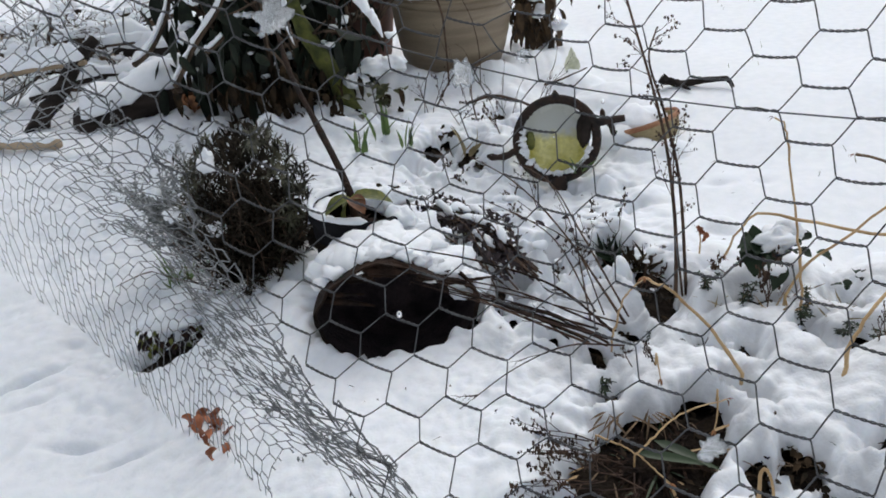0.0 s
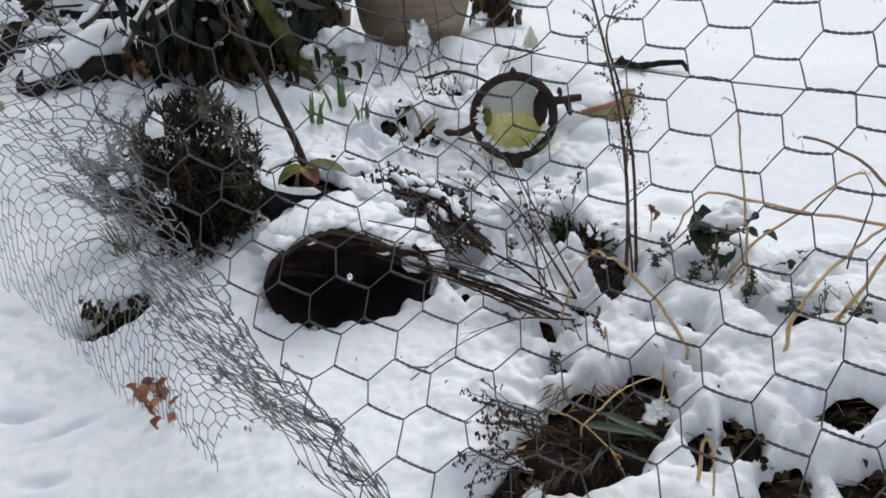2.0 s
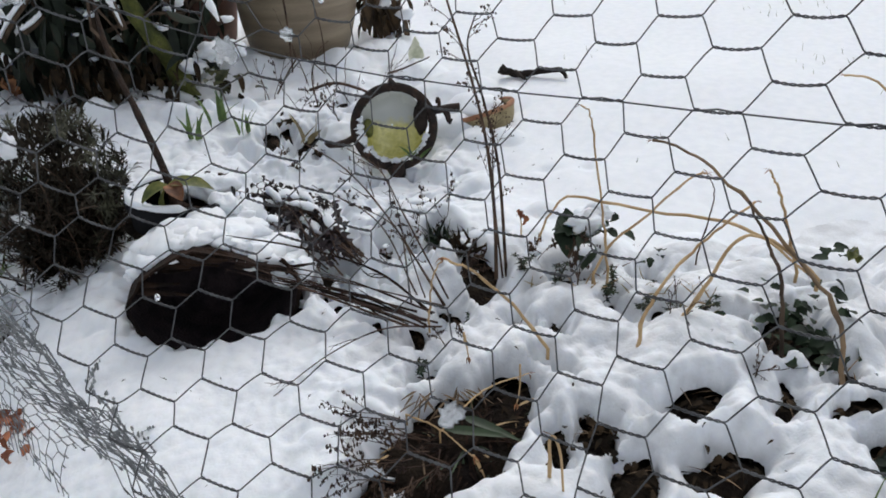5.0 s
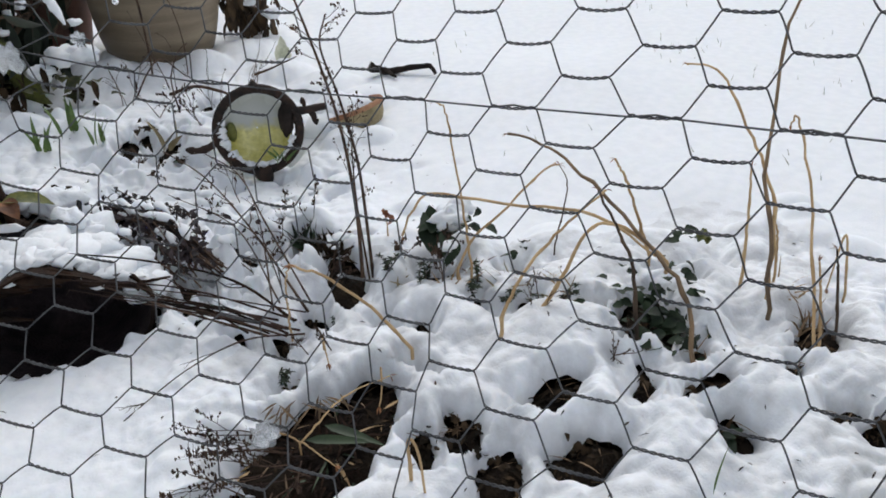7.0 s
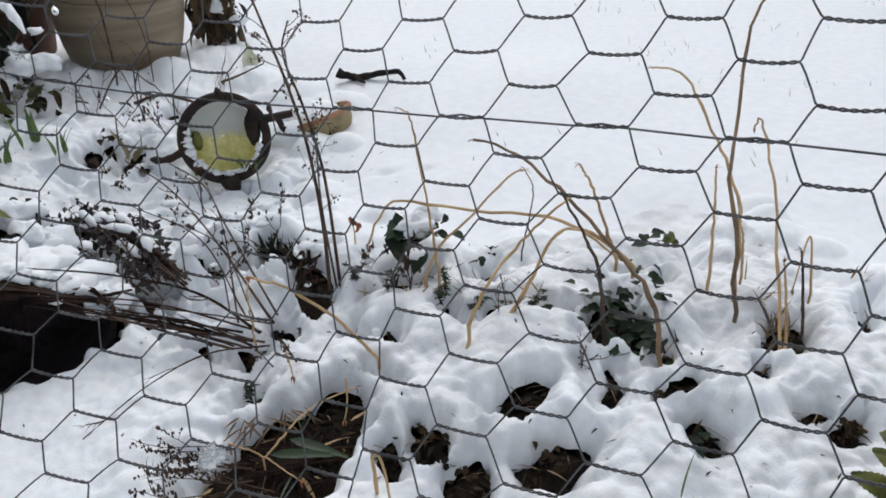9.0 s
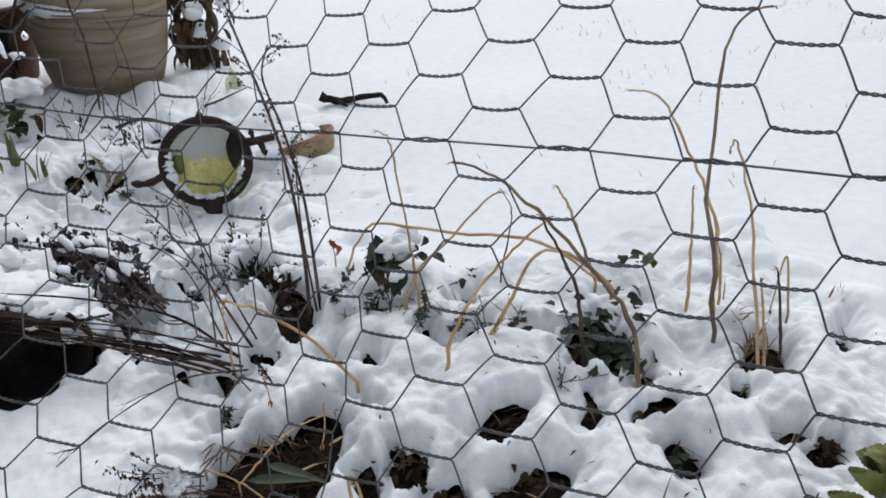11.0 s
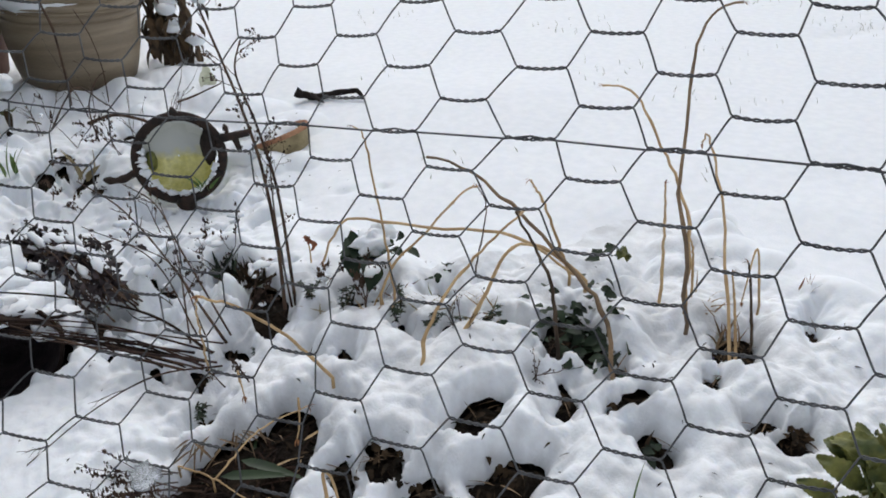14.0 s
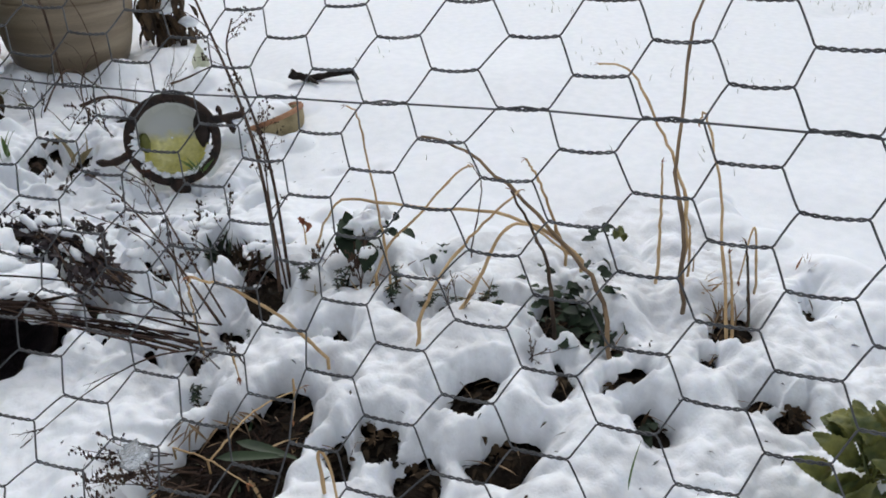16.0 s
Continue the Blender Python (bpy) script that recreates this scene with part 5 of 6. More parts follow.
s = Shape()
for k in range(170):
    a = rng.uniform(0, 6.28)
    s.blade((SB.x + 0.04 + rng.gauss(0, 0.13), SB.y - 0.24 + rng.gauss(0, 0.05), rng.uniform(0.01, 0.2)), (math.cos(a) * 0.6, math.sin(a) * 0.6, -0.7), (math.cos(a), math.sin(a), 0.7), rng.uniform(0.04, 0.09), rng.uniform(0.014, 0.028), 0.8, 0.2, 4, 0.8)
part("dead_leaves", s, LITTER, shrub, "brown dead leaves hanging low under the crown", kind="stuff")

# a leaning brown stem from the nursery pot up into the shrub
LS = spline([(-0.215, 1.42, 0.10), (-0.215, 1.41, 0.20), (-0.295, 1.632, 0.261), (-0.377, 1.845, 0.332), (-0.46, 2.15, 0.47), (-0.5, 2.3, 0.56)], 24)
lean = thing("leaning_sapling", "brown woody stem leaning from the black pot into the shrub", "branch", at=LS[0])
s = Shape()
s.tube(LS, [0.0080 + (0.0014 if k in (3, 4, 9, 15) else 0) - 0.00016 * k - (0.0004 * (k - 14) if k > 14 else 0) for k in range(25)], 8)
part("stem", s, ROT, lean)
for k, (d, ln) in enumerate((((-1, -0.2, -0.1), 0.07), ((1, -0.1, 0.25), 0.085), ((0.5, -0.8, 0.1), 0.05), ((-0.6, 0.2, -0.6), 0.07))):
    s = Shape()
    s.blade(Vector((-0.21, 1.385, 0.192)), d, (0, -0.3, 1), ln, 0.032, 0.9, 0.25, 6, 0.8, 0.08, rng)
    part("leaf", s, OLIVELEAF if k != 2 else BROWNLEAF, lean)

# ---- logs, poles and sticks behind the netting ----
def pole(name, pts, r0, r1, mat, label, snow=0.0, seed=0, seg=9, category="stick"):
    c = spline(pts, 16)
    rr = random.Random(seed)
    c = [p + Vector((rr.gauss(0, r0 * 0.12), rr.gauss(0, r0 * 0.12), rr.gauss(0, r0 * 0.08))) for p in c]
    ob = thing(name, label, category, "", at=c[0])
    sh = Shape()
    sh.tube(c, [(r0 + (r1 - r0) * k / 16) * rr.uniform(0.92, 1.08) for k in range(17)], seg)
    part("wood", sh, mat, ob)
    if snow:
        cap = Shape()
        cap.ridge([p + Vector((0, 0, r0 * 0.55)) for p in c], r0 * 1.25, snow, seed, 9)
        part("snow_cap", cap, SNOW, ob)
    return ob


SNOWY = "branch lying on the ground under a line of snow"
pole("fallen_log", [(-1.27, 2.62, -0.01), (-1.06, 2.69, 0.035), (-0.84, 2.77, 0.07), (-0.66, 2.82, 0.09)], 0.075, 0.06, DARKWOOD, "dark fallen log capped with thick snow", 0.075, 1, 12, "log")
pole("cut_pole", [(-1.75, 2.50, 0.0), (-1.5, 2.45, 0.02), (-1.27, 2.39, 0.02)], 0.018, 0.019, WOOD, "pale cut pole lying beside the netting", 0.02, 2)
pole("cut_pole", [(-1.32, 2.36, -0.02), (-1.2, 2.32, -0.02), (-1.08, 2.30, -0.02)], 0.014, 0.012, WOOD, "short pale cut pole half in the snow", 0.02, 3)
pole("leaning_post", [(-1.484, 2.62, -0.029), (-1.378, 2.66, 0.093), (-1.283, 2.72, 0.192), (-1.232, 2.78, 0.255)], 0.034, 0.02, DARKWOOD, "dark weathered post leaning in the netting", 0.0, 4)
rng = random.Random(81)
for k in range(46):
    x, y = rng.uniform(-2.5, -0.9), rng.uniform(2.75, 4.3)
    a = rng.uniform(-0.5, 1.0)
    L = rng.uniform(0.25, 0.6)
    z = on_snow(x, y) + rng.uniform(0.0, 0.1)
    pole("snowy_branch", [(x, y, z), (x + L * 0.5 * math.cos(a), y + L * 0.5 * math.sin(a), z + rng.uniform(0.0, 0.06)), (x + L * math.cos(a), y + L * math.sin(a), z + rng.uniform(-0.02, 0.1))], rng.uniform(0.010, 0.024), 0.009, (BARK, WOOD, DARKWOOD)[k % 3], SNOWY, rng.uniform(0.025, 0.055), 20 + k)
for k in range(16):
    x, y = rng.uniform(-1.75, -0.95), rng.uniform(2.86, 3.3)
    z, a, L = on_snow(x, y) + rng.uniform(0.0, 0.16), rng.uniform(-1.2, 1.2), rng.uniform(0.18, 0.42)
    pole("snowy_branch", [(x, y, z), (x + L * 0.5 * math.cos(a), y + 0.05, z + L * 0.5 * math.sin(a) * 0.6), (x + L * math.cos(a), y + 0.04, z + L * math.sin(a) * 0.7)], rng.uniform(0.006, 0.013), 0.005, (BARK, DARKWOOD)[k % 2], "thin dark branch loaded with snow", rng.uniform(0.018, 0.035), 90 + k)
for k in range(13):
    x, y = rng.uniform(-2.1, -1.15), rng.uniform(2.7, 3.8)
    seed_plant((x, y, on_snow(x, y) - 0.02), 4, rng.uniform(0.15, 0.32), 120 + k, "bare brown twigs standing among snowy branches", BARK, 0.003, (rng.gauss(0, 0.4), rng.gauss(0, 0.3), 1), 0.004, 0.5, 0.5, 2, "bare_twigs")
for k in range(4):
    dead_leaf((rng.uniform(-1.3, -0.9), rng.uniform(2.5, 3.3), 0.05), 0.07, 200 + k, "brown dead leaves among the branches", BROWNLEAF, 4)
dead_leaf((-0.88, 2.62, 0.06), 0.07, 300, "orange-brown dead leaf by the log", BROWNLEAF, 3)
# forked stick on the snow
fork = pole("forked_stick", [(0.655, 2.39, 0.035), (0.71, 2.37, 0.02), (0.77, 2.33, 0.035), (0.83, 2.30, 0.045), (0.838, 2.275, 0.025)], 0.013, 0.006, DARKWOOD, "dark bent stick lying on smooth snow", 0.0, 5)
for pts in ([(0.70, 2.37, 0.03), (0.715, 2.33, 0.02), (0.72, 2.30, 0.022)], [(0.67, 2.385, 0.03), (0.665, 2.36, 0.045), (0.655, 2.355, 0.06)]):
    s = Shape()
    s.tube(pts, [0.007, 0.006, 0.003], 6)
    part("side_twig", s, DARKWOOD, fork)
# pale blade standing by the ring, a twig across it
s = Shape()
s.blade((0.385, 2.55, -0.01), (0.30, 0.1, 1), (0.3, -1, 0.2), 0.13, 0.05, 0.6, 0.3, 12, 0.8, 0.28, random.Random(4))
single("pale_leaf", s, PALE, "pale cream-green ragged leaf standing in snow", "leaf")
pole("twig", [(0.30, 2.46, 0.03), (0.36, 2.46, 0.045), (0.44, 2.47, 0.07)], 0.004, 0.002, DEAD, "thin dark twig lying beside a pale leaf", 0.0, 6)
pole("twig", [(0.05, 2.30, 0.05), (0.13, 2.22, 0.09), (0.22, 2.10, 0.09), (0.27, 2.05, 0.075)], 0.005, 0.003, DEAD, "dark curved twig beside the iron ring", 0.0, 7)
VINE = "thin dark dead stem trailing in front of the pot"
pole("twig", [(-0.06, 2.62, 0.47), (-0.035, 2.62, 0.40), (-0.02, 2.615, 0.31), (-0.004, 2.61, 0.225), (-0.005, 2.6, 0.06), (-0.01, 2.58, 0.0)], 0.0042, 0.003, DEAD, VINE, 0.0, 8)
pole("twig", [(0.10, 2.6, 0.0), (0.105, 2.6, 0.12), (0.09, 2.61, 0.22), (0.06, 2.62, 0.30)], 0.002, 0.0012, DEAD, VINE, 0.0, 9)
pole("twig", [(-0.05, 2.35, 0.03), (0.0, 2.38, 0.10), (0.04, 2.42, 0.12), (0.10, 2.45, 0.05)], 0.0028, 0.0016, DEAD, "thin dark dead stem arching over the snow", 0.0, 10)
pole("twig", [(0.07, 2.25, 0.0), (0.06, 2.3, 0.09), (0.09, 2.36, 0.15), (0.12, 2.38, 0.17)], 0.0024, 0.0014, DEAD, "thin dark dead stem arching over the snow", 0.0, 11)
# brown dead plant right of the pot
s0 = Vector((0.33, 3.02, 0))
dp = thing("withered_plant", "withered brown plant with hanging leaves beside the pot", "dead plant", at=s0)
s = Shape()
for k in range(110):
    a = rng.uniform(0, 6.28)
    s.blade(s0 + Vector((rng.gauss(0.01, 0.05), rng.gauss(0, 0.04), rng.uniform(0.05, 0.30))), (math.cos(a) * 0.6, math.sin(a) * 0.6, -0.8), (math.cos(a), math.sin(a), 1), rng.uniform(0.05, 0.11), 0.03, 0.5, 0.25, 5, 0.8)
part("leaves", s, material("withered", (0.025, 0.016, 0.008), (0.10, 0.062, 0.03), 24, 0.8, 0.5, 200, depth=0.002, vary=0.4), dp, kind="stuff")
s = Shape()
for k in range(5):
    s.tube(spline([s0 + Vector((rng.gauss(0, 0.02), 0, -0.03)), s0 + Vector((rng.gauss(0, 0.03), 0, 0.14)), s0 + Vector((rng.gauss(0, 0.05), 0, 0.32))], 6), 0.006, 5)
part("stems", s, BARK, dp)
s = Shape()
for k in range(7):
    s.lump(s0 + Vector((rng.gauss(0, 0.05), rng.gauss(-0.04, 0.02), rng.uniform(0.04, 0.26))), 0.035, 0.03, 0.02, 0.4, k, 10, 6)
part("snow_dabs", s, SNOW, dp, kind="stuff")


# ---- shoots, tufts and leaves ----
def earth(x, y):
    return float(ground_height(np.array([x]), np.array([y]))[0])


def tuft(c, n, length, width, mat, seed, label, name="grass_tuft", category="grass", up=0.8, spread=0.5, group=""):
    rr = random.Random(seed)
    c = Vector(c)
    ob = thing(name, label, category, group, at=c)
    sh = Shape()
    for k in range(n):
        if n < 10:
            sh = Shape()
        sh.blade(c + Vector((rr.gauss(0, 0.012), rr.gauss(0, 0.012), -0.01)), (rr.gauss(0, spread), rr.gauss(0, spread), up), (rr.gauss(0, 1), rr.gauss(0, 1), 0.4), length * rr.uniform(0.6, 1.1), width, rr.uniform(0.1, 0.9), 0.15, 5, 0.6)
        if n < 10:
            part("blade", sh, mat, ob)
    if n >= 10:
        part("blades", sh, mat, ob, kind="stuff")
    return ob


for k, (x, y) in enumerate(((-0.20, 2.13), (-0.265, 2.05), (-0.13, 2.08))):
    tuft((x, y, on_snow(x, y)), 5, 0.10, 0.013, GREENLEAF, 400 + k, "fresh green bulb shoots pushing through snow", "bulb_shoots", "shoots", 1.2, 0.18, "bulb shoots")
tuft((0.03, 2.02, 0.0), 5, 0.09, 0.02, TAN, 410, "wilted tan shoots curled over", "wilted_shoots", "shoots", 1, 0.4)
tuft((0.30, 1.86, 0.0), 9, 0.06, 0.008, GREENLEAF, 411, "green grass below the iron ring", up=0.7)
tuft((-0.68, 1.60, -0.08), 18, 0.10, 0.006, GREENLEAF, 412, "green grass tuft at the bush's foot", up=0.8)
tuft((0.335, 1.36, 0.0), 40, 0.07, 0.007, LITTER, 413, "dark brown tuft of dead leaves among snow", "dry_tuft", up=0.5, spread=0.6)
tuft((0.30, 1.43, -0.01), 30, 0.06, 0.010, DARKLEAF, 416, "dark green leaves below dead stems", "leaf_tuft", up=0.5, spread=0.6)
tuft((1.05, 0.835, 0.005), 18, 0.055, 0.0045, STALK, 414, "brown dead tuft under snow", "dry_tuft", up=1.0, spread=0.3)
tuft((0.668, 0.565, 0.05), 1, 0.11, 0.0028, GREENLEAF, 415, "single green grass blade in snow", up=1.2, spread=0.12)

for k, (x, y, m) in enumerate(((0.515, 1.12, STRAW), (0.615, 1.10, TAN), (0.70, 1.06, STRAW), (0.575, 1.19, BROWNLEAF), (0.45, 1.18, TAN), (0.665, 0.99, TAN), (0.84, 0.83, BROWNLEAF), (1.06, 0.90, STRAW))):
    tuft((x, y, on_snow(x, y) - 0.004), 12, 0.05, 0.003, m, 420 + k, "withered straw-coloured leaves drooping on the snow", "withered_tuft", up=0.45, spread=0.6)

tuft((1.29, 0.887, on_snow(1.29, 0.887)), 5, 0.03, 0.004, BROWNLEAF, 430, "tiny brown dead stalk poking from smooth snow", "withered_tuft", up=0.9, spread=0.4)

# the sedge in the hollow nearest the netting
SE = Vector((0.24, 0.83, -0.0))
sedge = thing("sedge_clump", "green and brown sedge in a dark hollow of the snow", "grass", at=SE)
rng = random.Random(91)
g, b, d = Shape(), Shape(), Shape()
for k in range(430):
    a, rr = rng.uniform(0, 6.28), abs(rng.gauss(0, 0.08))
    base = SE + Vector((math.cos(a) * rr * 1.3, math.sin(a) * rr * 0.7, 0))
    base.z = earth(base.x, base.y) - 0.004
    way = Vector((math.cos(a) + rng.gauss(0, 0.5), math.sin(a) * 0.7 + rng.gauss(0, 0.5), rng.uniform(0.0, 0.4)))
    sh = b if k % 14 == 0 else g if k % 8 == 1 else d
    sh.blade(base, way, (0, 0, 1), rng.uniform(0.03, 0.075), rng.uniform(0.003, 0.006) if sh is not d else 0.004, rng.uniform(0.3, 1.2), 0.2, 5, 0.6)
for pts in ([(0.21, 0.83, 0.02), (0.27, 0.80, 0.03), (0.34, 0.76, 0.02)], [(0.24, 0.85, 0.02), (0.285, 0.80, 0.03), (0.31, 0.75, 0.01)]):
    q = spline(pts, 3)
    g.blade(q[0], q[1] - q[0], (0, -0.4, 1), 0.10, 0.014, 0.3, 0.15, 6, 0.6)
part("green_blades", g, material("sedge_green", (0.014, 0.03, 0.010), (0.04, 0.075, 0.025), 20, 0.5, 0.3, 200, depth=0.001, vary=0.3), sedge, kind="stuff")
part("straw_blades", b, STRAW, sedge, kind="stuff")
part("dead_blades", d, ROT, sedge, kind="stuff")
for k, pts in enumerate(([(0.20, 0.80, 0.045), (0.27, 0.84, 0.072), (0.34, 0.86, 0.075)], [(0.16, 0.86, 0.03), (0.2, 0.80, 0.05), (0.24, 0.77, 0.02)], [(0.33, 0.87, 0.085), (0.325, 0.85, 0.06), (0.317, 0.835, 0.045)], [(0.26, 0.93, 0.11), (0.262, 0.91, 0.08)])):
    straw(pts, 0.0019, "broken straw lying in the sedge")
for k, (x, y, lx, ly) in enumerate(((0.185, 0.80, -0.9, 0.0), (0.20, 0.775, -0.8, -0.25), (0.17, 0.84, -1, 0.2), (0.19, 0.79, -0.5, -0.35), (0.14, 0.79, -0.6, -0.5), (0.15, 0.86, -0.9, 0.1), (0.12, 0.76, -0.8, -0.1), (0.17, 0.76, -0.4, -0.6))):
    seed_plant((x, y, 0.03), 2, 0.10, 140 + k, "dark seeding sprigs leaning out over the snow", DEAD, 0.0012, (lx, ly, 0.35), 0.0045, 0.0, 0.35, 2, "seed_sprigs")
seed_plant((0.27, 0.99, 0.05), 3, 0.05, 150, "tiny dark sprig in the snow", DEAD, 0.0012, (-0.3, 0, 1), 0.003, 0.0, 0.5, 2, "seed_sprigs")


def leafy(c, n, size, seed, label, mat, name="leafy_plant", rise=0.2, ragged=0.22, snow=True, spread=0.03):
    rr = random.Random(seed)
    c = Vector((c[0], c[1], max(c[2], earth(c[0], c[1]) + 0.003)))
    ob = thing(name, label, "plant", at=c)
    for k in range(n):
        sh = Shape()
        a = rr.uniform(0, 6.28)
        sh.blade(c + Vector((rr.gauss(0, spread), rr.gauss(0, spread), rr.uniform(0, 0.022))), (math.cos(a), math.sin(a), rr.uniform(-0.3, rise)), (rr.gauss(0, 0.3), rr.gauss(0, 0.3) - 0.3, 1), size * rr.uniform(0.7, 1.15), size * rr.uniform(0.55, 0.75), rr.uniform(0.3, 1.1), 0.2, 8, 0.75, ragged, rr)
        part("leaf", sh, mat, ob)
    return ob


leafy((0.525, 1.215, 0.075), 7, 0.078, 1, "dark green toothed leaves under a pillow of snow", DARKLEAF, spread=0.012)
s = Shape()
s.lump((0.552, 1.232, 0.104), 0.042, 0.030, 0.022, 0.5, 33, 30, 16, 0.4)
s.lump((0.575, 1.245, 0.112), 0.026, 0.022, 0.018, 0.5, 35, 24, 12)
single("snow_pillow", s, SNOW, "rounded pillow of snow resting on a dark leaf", "snow")
leafy((0.587, 1.217, 0.08), 5, 0.035, 13, "dark green toothed leaves beside dead stalks", DARKLEAF, spread=0.02)
leafy((0.80, 0.90, 0.02), 70, 0.030, 2, "dark green ivy-like leaves in a gap of snow", DARKLEAF, spread=0.045)
leafy((0.80, 0.975, 0.035), 16, 0.024, 3, "dark green leaves poking from snow", DARKLEAF, spread=0.03)
leafy((0.87, 0.985, 0.062), 5, 0.026, 4, "dark green leaves poking from snow", DARKLEAF, spread=0.015)
leafy((0.98, 1.07, 0.06), 3, 0.026, 5, "small olive-green leaf on a twig", OLIVELEAF, spread=0.008)
leafy((0.865, 0.905, 0.06), 5, 0.028, 6, "dark green leaf edge under snow", DARKLEAF, spread=0.012)
leafy((0.672, 1.18, 0.03), 6, 0.024, 14, "dark green leaves poking from snow", DARKLEAF, spread=0.012)
leafy((0.943, 1.06, 0.07), 7, 0.028, 15, "dark green leaves poking from snow", DARKLEAF, spread=0.02)
for k, (x, y, n) in enumerate(((0.763, 0.738, 8), (0.59, 0.806, 7), (0.57, 0.70, 7), (0.449, 0.717, 5), (0.424, 0.80, 5), (0.977, 0.597, 6), (0.368, 0.787, 4))):
    leafy((x, y, 0.0), n * 2, 0.014, 20 + k, "rotting brown leaves in a hollow of snow", LITTER, "rotting_leaves", rise=0.0, spread=0.012)
for k, (x, y, z) in enumerate(((-0.171, 1.381, 0.100), (-0.134, 1.375, 0.090), (-0.094, 1.353, 0.080), (-0.060, 1.516, 0.050), (-0.168, 1.665, 0.060), (-0.023, 1.586, 0.040))):
    leafy((x, y, z), 10, 0.026, 50 + k, "dark rotting leaves showing between snow", LITTER, "rotting_leaves", spread=0.016)
leafy((0.05, 1.99, -0.03), 12, 0.030, 40, "dark rotting leaves in a gap of snow", LITTER, "rotting_leaves", spread=0.03)
leafy((-0.03, 2.12, 0.02), 8, 0.026, 41, "dark rotting leaves in a gap of snow", LITTER, "rotting_leaves", spread=0.02)
leafy((0.761, 0.656, 0.0), 9, 0.024, 8, "dark green leaves in a hollow of snow", DARKLEAF, spread=0.014)
dead_leaf((0.45, 1.345, 0.065), 0.026, 77, "curled orange-brown dead leaf on a stem", RUSTLEAF, 2)
straw([(0.455, 1.345, 0.02), (0.455, 1.345, 0.05), (0.452, 1.346, 0.066)], 0.0022, "short straw stalk with a curled leaf")

fringe = Shape()
rng = random.Random(95)
for k in range(20):
    f = rng.random()
    p = Vector((0.165 + 0.11 * f, 0.888 - 0.004 * f, 0.040 + rng.uniform(-0.012, 0.010)))
    fringe.blade(p, (rng.uniform(-1, 1), rng.gauss(-0.3, 0.25), rng.gauss(-0.15, 0.12)), (0, -0.5, 1), rng.uniform(0.025, 0.06), rng.uniform(0.0018, 0.004), 0.7, 0.2, 5, 0.6)
part("rim_blades", fringe, STALK, sedge, "tan dead blades bent under the snow's rim", kind="stuff")


def whorled_sprig(x, y, height, seed, lean=(0, 0)):
    """A thin stem with whorls of tiny dark leaves."""
    rr = random.Random(seed)
    base = Vector((x, y, on_snow(x, y) - 0.012))
    ob = thing("green_sprig", "small dark green sprig with whorled leaves standing in snow", "plant", "green sprigs in the bed", at=base)
    for q in range(rr.randrange(2, 4)):
        c = spline([base, base + Vector((lean[0] * 0.5 + rr.gauss(0, 0.006), lean[1] * 0.5 + rr.gauss(0, 0.006), height * 0.55)), base + Vector((lean[0] + rr.gauss(0, 0.014), lean[1] + rr.gauss(0, 0.012), height * rr.uniform(0.8, 1.1)))], 10)
        stem = Shape()
        stem.tube(c, [0.0011 * (1 - 0.05 * k) for k in range(11)], 5)
        stem = part("stem", stem, DEAD, ob)
        tiny = Shape()
        for k in range(3, 11, 2):
            for w in range(6):
                a = w * 1.047 + rr.uniform(-0.3, 0.3)
                tiny.blade(c[k], (math.cos(a), math.sin(a), rr.uniform(0.1, 0.6)), (0, 0, 1), rr.uniform(0.007, 0.013), 0.0036, 0.5, 0.2, 4, 0.7)
        part("leaf_whorls", tiny, DARKLEAF, stem, kind="stuff")


for k, (x, y, h, lx) in enumerate(((0.655, 1.02, 0.045, -0.02), (0.675, 1.0, 0.035, 0.02), (0.545, 1.09, 0.055, 0.0), (0.56, 1.125, 0.06, 0.01), (0.595, 1.05, 0.03, 0.0), (0.635, 1.05, 0.03, 0.01), (0.42, 1.19, 0.05, 0.0), (0.475, 1.15, 0.045, -0.01), (0.30, 1.12, 0.035, 0.01), (0.20, 0.995, 0.03, -0.015))):
    whorled_sprig(x, y, h, 500 + k, (lx, 0.0))

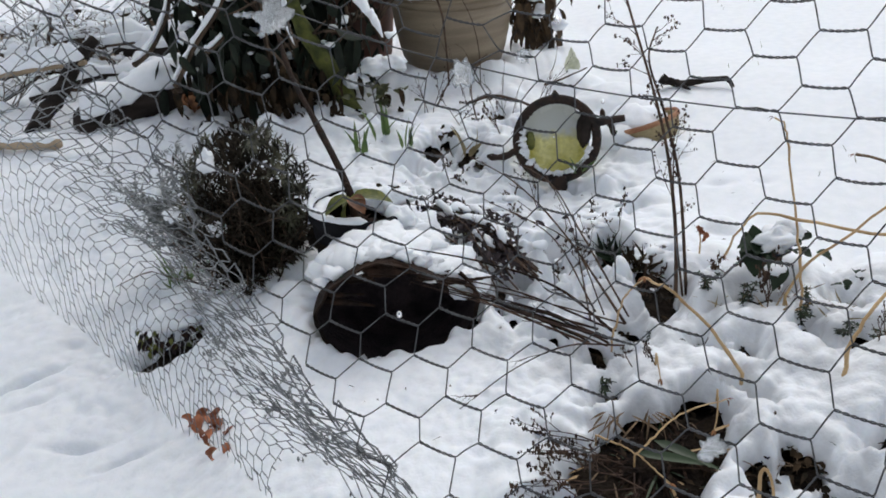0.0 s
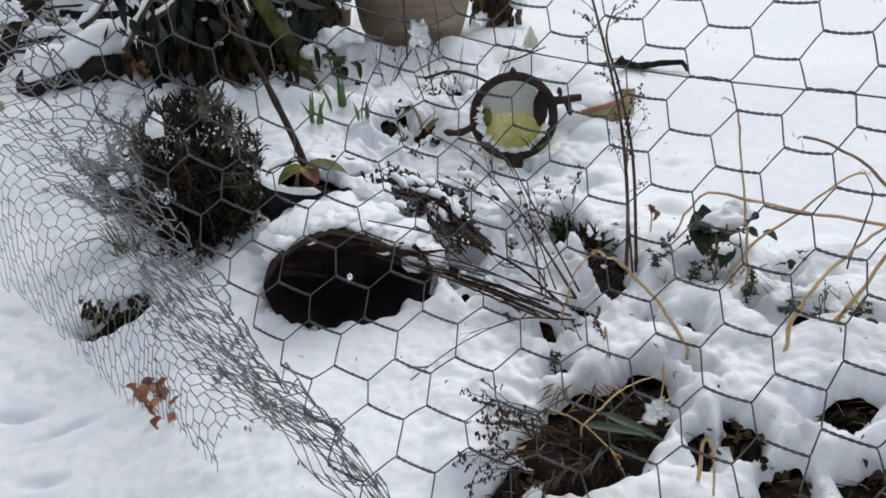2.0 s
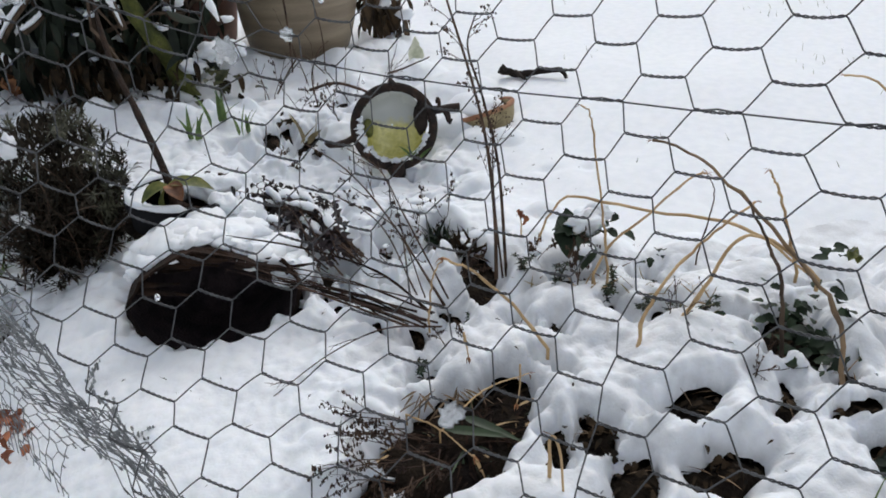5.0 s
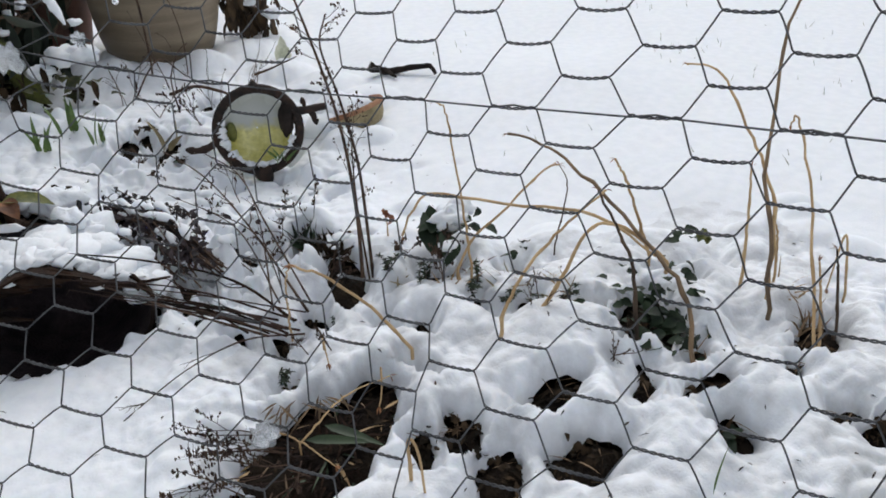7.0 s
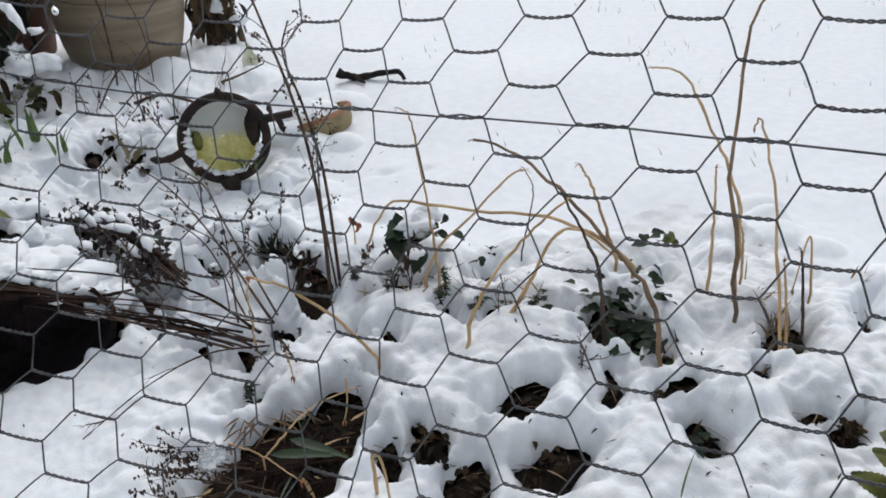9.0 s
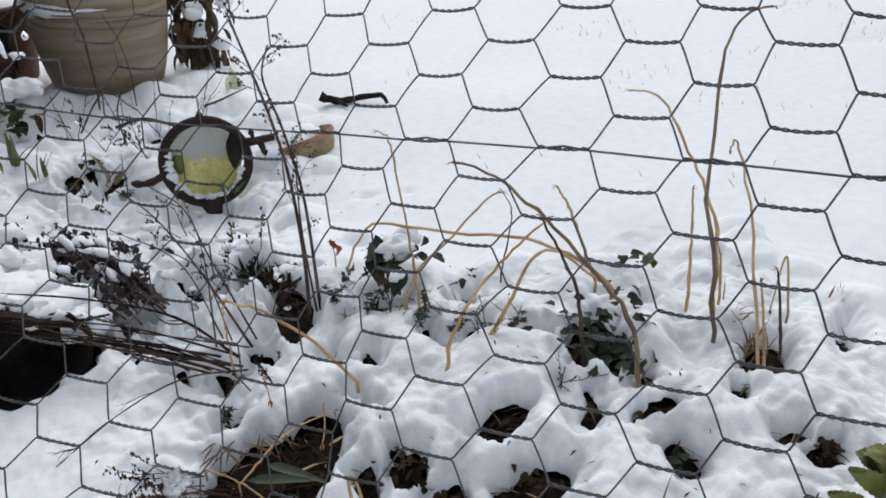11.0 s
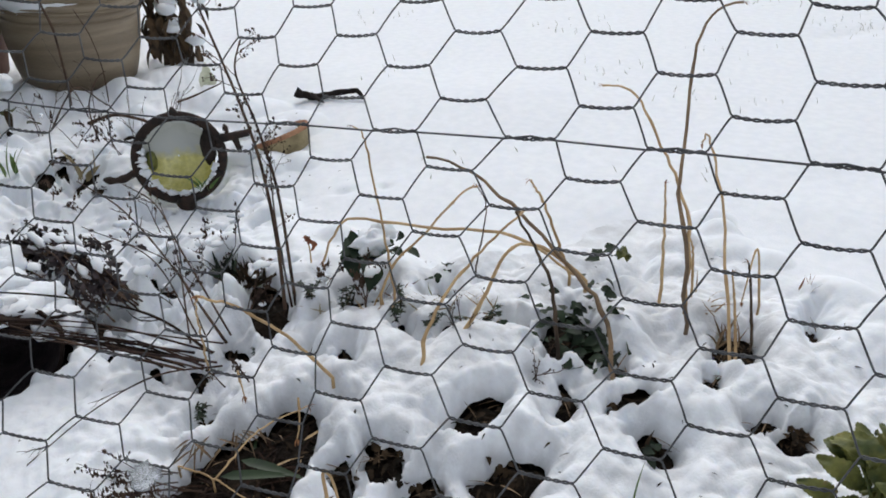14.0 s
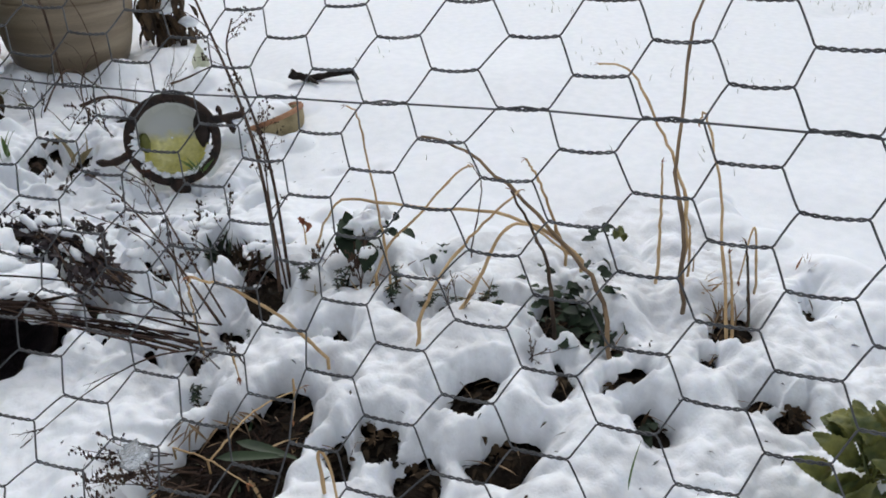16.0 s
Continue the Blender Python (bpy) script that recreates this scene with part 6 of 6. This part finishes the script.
# bergenia-like plant at the corner nearest the camera
BG = Vector((0.925, 0.445, 0.055))
berg = thing("toothed_leaf_plant", "leafy plant with yellow-green toothed leaves", "plant", at=BG)
rng = random.Random(101)
for k in range(36):
    a = radians(137.5 * k) + rng.gauss(0, 0.2) if k < 22 else radians(rng.uniform(-170, -10))
    rise = rng.uniform(0.1, 2.2) if k < 22 else rng.uniform(0.1, 1.0)
    d = Vector((math.cos(a), math.sin(a) * 0.8, rise))
    base = BG + Vector((rng.gauss(0, 0.01), rng.gauss(0, 0.01), 0.02 if k < 22 else 0.0)) + (Vector((0, 0, 0)) if k < 22 else Vector((rng.uniform(-0.03, 0.06), rng.uniform(-0.03, 0.02), 0)))
    mid = base + d.normalized() * rng.uniform(0.018, 0.055)
    leaf = Shape()
    leaf.tube([base, base.lerp(mid, 0.5) + Vector((0, 0, 0.004)), mid], [0.0024, 0.0022, 0.0018], 6)
    way = (d + Vector((0, 0, 0.1))).normalized()
    nor = Vector((-0.3, -0.9, 0.7))
    nor = (nor - way * nor.dot(way)).normalized()
    side = way.cross(nor)
    L, W, bend = rng.uniform(0.048, 0.066), rng.uniform(0.011, 0.0155), rng.uniform(0.6, 2.6)
    start, p, n = len(leaf.v), mid.copy(), 24
    for q in range(n + 1):
        u = q / n
        w = W * (0.12 + 0.95 * math.sin(math.pi * u ** 0.85) ** 0.9) * (1.0 if q % 2 else 0.86) if q < n else 0.001
        curl = 0.38 + 0.2 * math.sin(u * 7 + k)
        for f in (-1, -0.5, 0, 0.5, 1):
            leaf.v.append(p + side * w * f + nor * (w * abs(f) ** 1.5 * curl + 0.002 * math.sin(u * 14 + f * 3 + k)))
        g = -bend / n
        way = (way * math.cos(g) + nor * math.sin(g)).normalized()
        nor = side.cross(way).normalized()
        p = p + way * L / n
    for q in range(n):
        for f in range(4):
            o = start + q * 5 + f
            leaf.f.append((o, o + 1, o + 6, o + 5))
    part("leaf", leaf, OLIVELEAF, berg)

# grass tips on the lawn
rng = random.Random(111)
tips = Shape()
for x0, y0, n in ((3.02, 2.42, 34), (3.05, 2.94, 16), (1.95, 2.90, 16), (1.71, 2.27, 14), (1.97, 1.80, 8), (1.75, 1.92, 6), (1.45, 1.38, 5), (2.6, 3.6, 20), (1.3, 3.4, 14), (2.3, 2.3, 8), (0.95, 2.6, 5), (1.0, 1.75, 4)):
    for k in range(n):
        x, y = x0 + rng.gauss(0, 0.09), y0 + rng.gauss(0, 0.07)
        z = on_snow(x, y)
        tips.blade((x, y, z - 0.006), (rng.gauss(0, 0.35), rng.gauss(0, 0.3), 1), (0, -1, 0.3), rng.uniform(0.012, 0.04), 0.0024, 0.3, 0.1, 3)
single("grass_tips", tips, FADEDGRASS, "scattered thin grass tips showing through the lawn's snow", "grass", "", "stuff")
litter = Shape()
for cx, cy, a, b, deg in (*BARE, *BARE_MID, *BARE_FAR[:10]):
    for k in range(44):
        x, y = cx + rng.gauss(0, a * 0.65), cy + rng.gauss(0, max(b, 0.012) * 0.75)
        z = float(ground_height(np.array([x]), np.array([y]))[0])
        litter.blade((x, y, z + 0.002), (rng.gauss(0, 1), rng.gauss(0, 1), rng.uniform(0, 0.5)), (0, 0, 1), rng.uniform(0.012, 0.035), rng.uniform(0.002, 0.008), 0.5, 0.2, 3)
single("leaf_litter", litter, LITTER, "brown leaf litter and dead grass in the bare hollows", "litter", "", "stuff")


specks = Shape()
for k in range(420):
    x, y = rng.uniform(-0.3, 1.25), rng.uniform(0.5, 2.2)
    if x > 0.7 and y > 1.2:
        continue
    z = on_snow(x, y)
    specks.blade((x, y, z), (rng.gauss(0, 1), rng.gauss(0, 1), rng.uniform(-0.1, 0.6)), (0, 0, 1), rng.uniform(0.004, 0.016), rng.uniform(0.001, 0.004), 0.4, 0.3, 3)
single("plant_debris", specks, LITTER, "scattered dark plant crumbs on the snow", "litter", "", "stuff")


# wisps of dead grass in the hollows
wisps = Shape()
for cx, cy, a, b, deg in BARE:
    for k in range(4):
        x, y = cx + rng.gauss(0, a * 0.6), cy + rng.gauss(0, b * 0.7)
        wisps.blade((x, y, earth(x, y) + rng.uniform(0.0, 0.02)), (rng.gauss(0, 1), rng.gauss(0, 0.6), rng.uniform(0.0, 0.5)), (0, 0, 1), rng.uniform(0.03, 0.06), rng.uniform(0.0015, 0.003), 0.5, 0.2, 4)
single("dry_grass", wisps, STALK, "wisps of brown dead grass in the hollows", "grass", "", "stuff")


# ---- ice and drops on the wire ----
def ice_flake(c, size, seed, label):
    rr = random.Random(seed)
    c = Vector(c)
    sh = Shape()
    n = 26
    for side in (1, -1):
        for r in range(5):
            for k in range(n):
                a = 2 * math.pi * k / n
                w = size * r / 4 * (0.75 + 0.5 * noise.noise(Vector((math.cos(a) * 2.5, math.sin(a) * 2.5, seed * 3.0))))
                sh.v.append(c + Vector((w * math.cos(a), side * size * 0.14 * (1 - (r / 4) ** 2) + 0.12 * size * noise.noise(Vector((w * 900, a, seed))), w * 1.15 * math.sin(a))))
        o = 0 if side > 0 else 5 * n
        for r in range(4):
            for k in range(n):
                q = (o + r * n + k, o + r * n + (k + 1) % n, o + (r + 1) * n + (k + 1) % n, o + (r + 1) * n + k)
                sh.f.append(q if side > 0 else q[::-1])
    for k in range(n):
        sh.f.append((4 * n + k, 4 * n + (k + 1) % n, 9 * n + (k + 1) % n, 9 * n + k))
    return single("ice_flake", sh, ICE, label, "ice", "ice on the wire")


ice_flake(net_point(3.05, 12.0), 0.014, 1, "ragged flake of ice frozen on the wire")
ice_flake(net_point(-7.9, 0.3), 0.019, 2, "ragged chunk of ice hanging from the wire")
ice_flake(net_point(-4.1, 0.1), 0.014, 3, "ragged flake of ice frozen on the wire")
ice_flake(net_point(-3.0, -1.1), 0.009, 4, "small flake of ice frozen on the wire")
for k, (i, j, f) in enumerate(((-3.3, 11.2, 0.8), (-1.1, 0.1, 0.5), (-2.6, -2.9, 0.9))):
    c = net_point(i, j)
    sh = Shape()
    sh.lathe([(r * f, z * f) for r, z in ((0.0001, 0.003), (0.0012, 0.0022), (0.0026, 0.0002), (0.0031, -0.0022), (0.0024, -0.0046), (0.0001, -0.0056))], 14, Matrix.Translation(c + Vector((0, 0, -0.003))))
    single("water_drop", sh, WATER, "clear water drop hanging from the wire", "water drop", "drops on the wire")
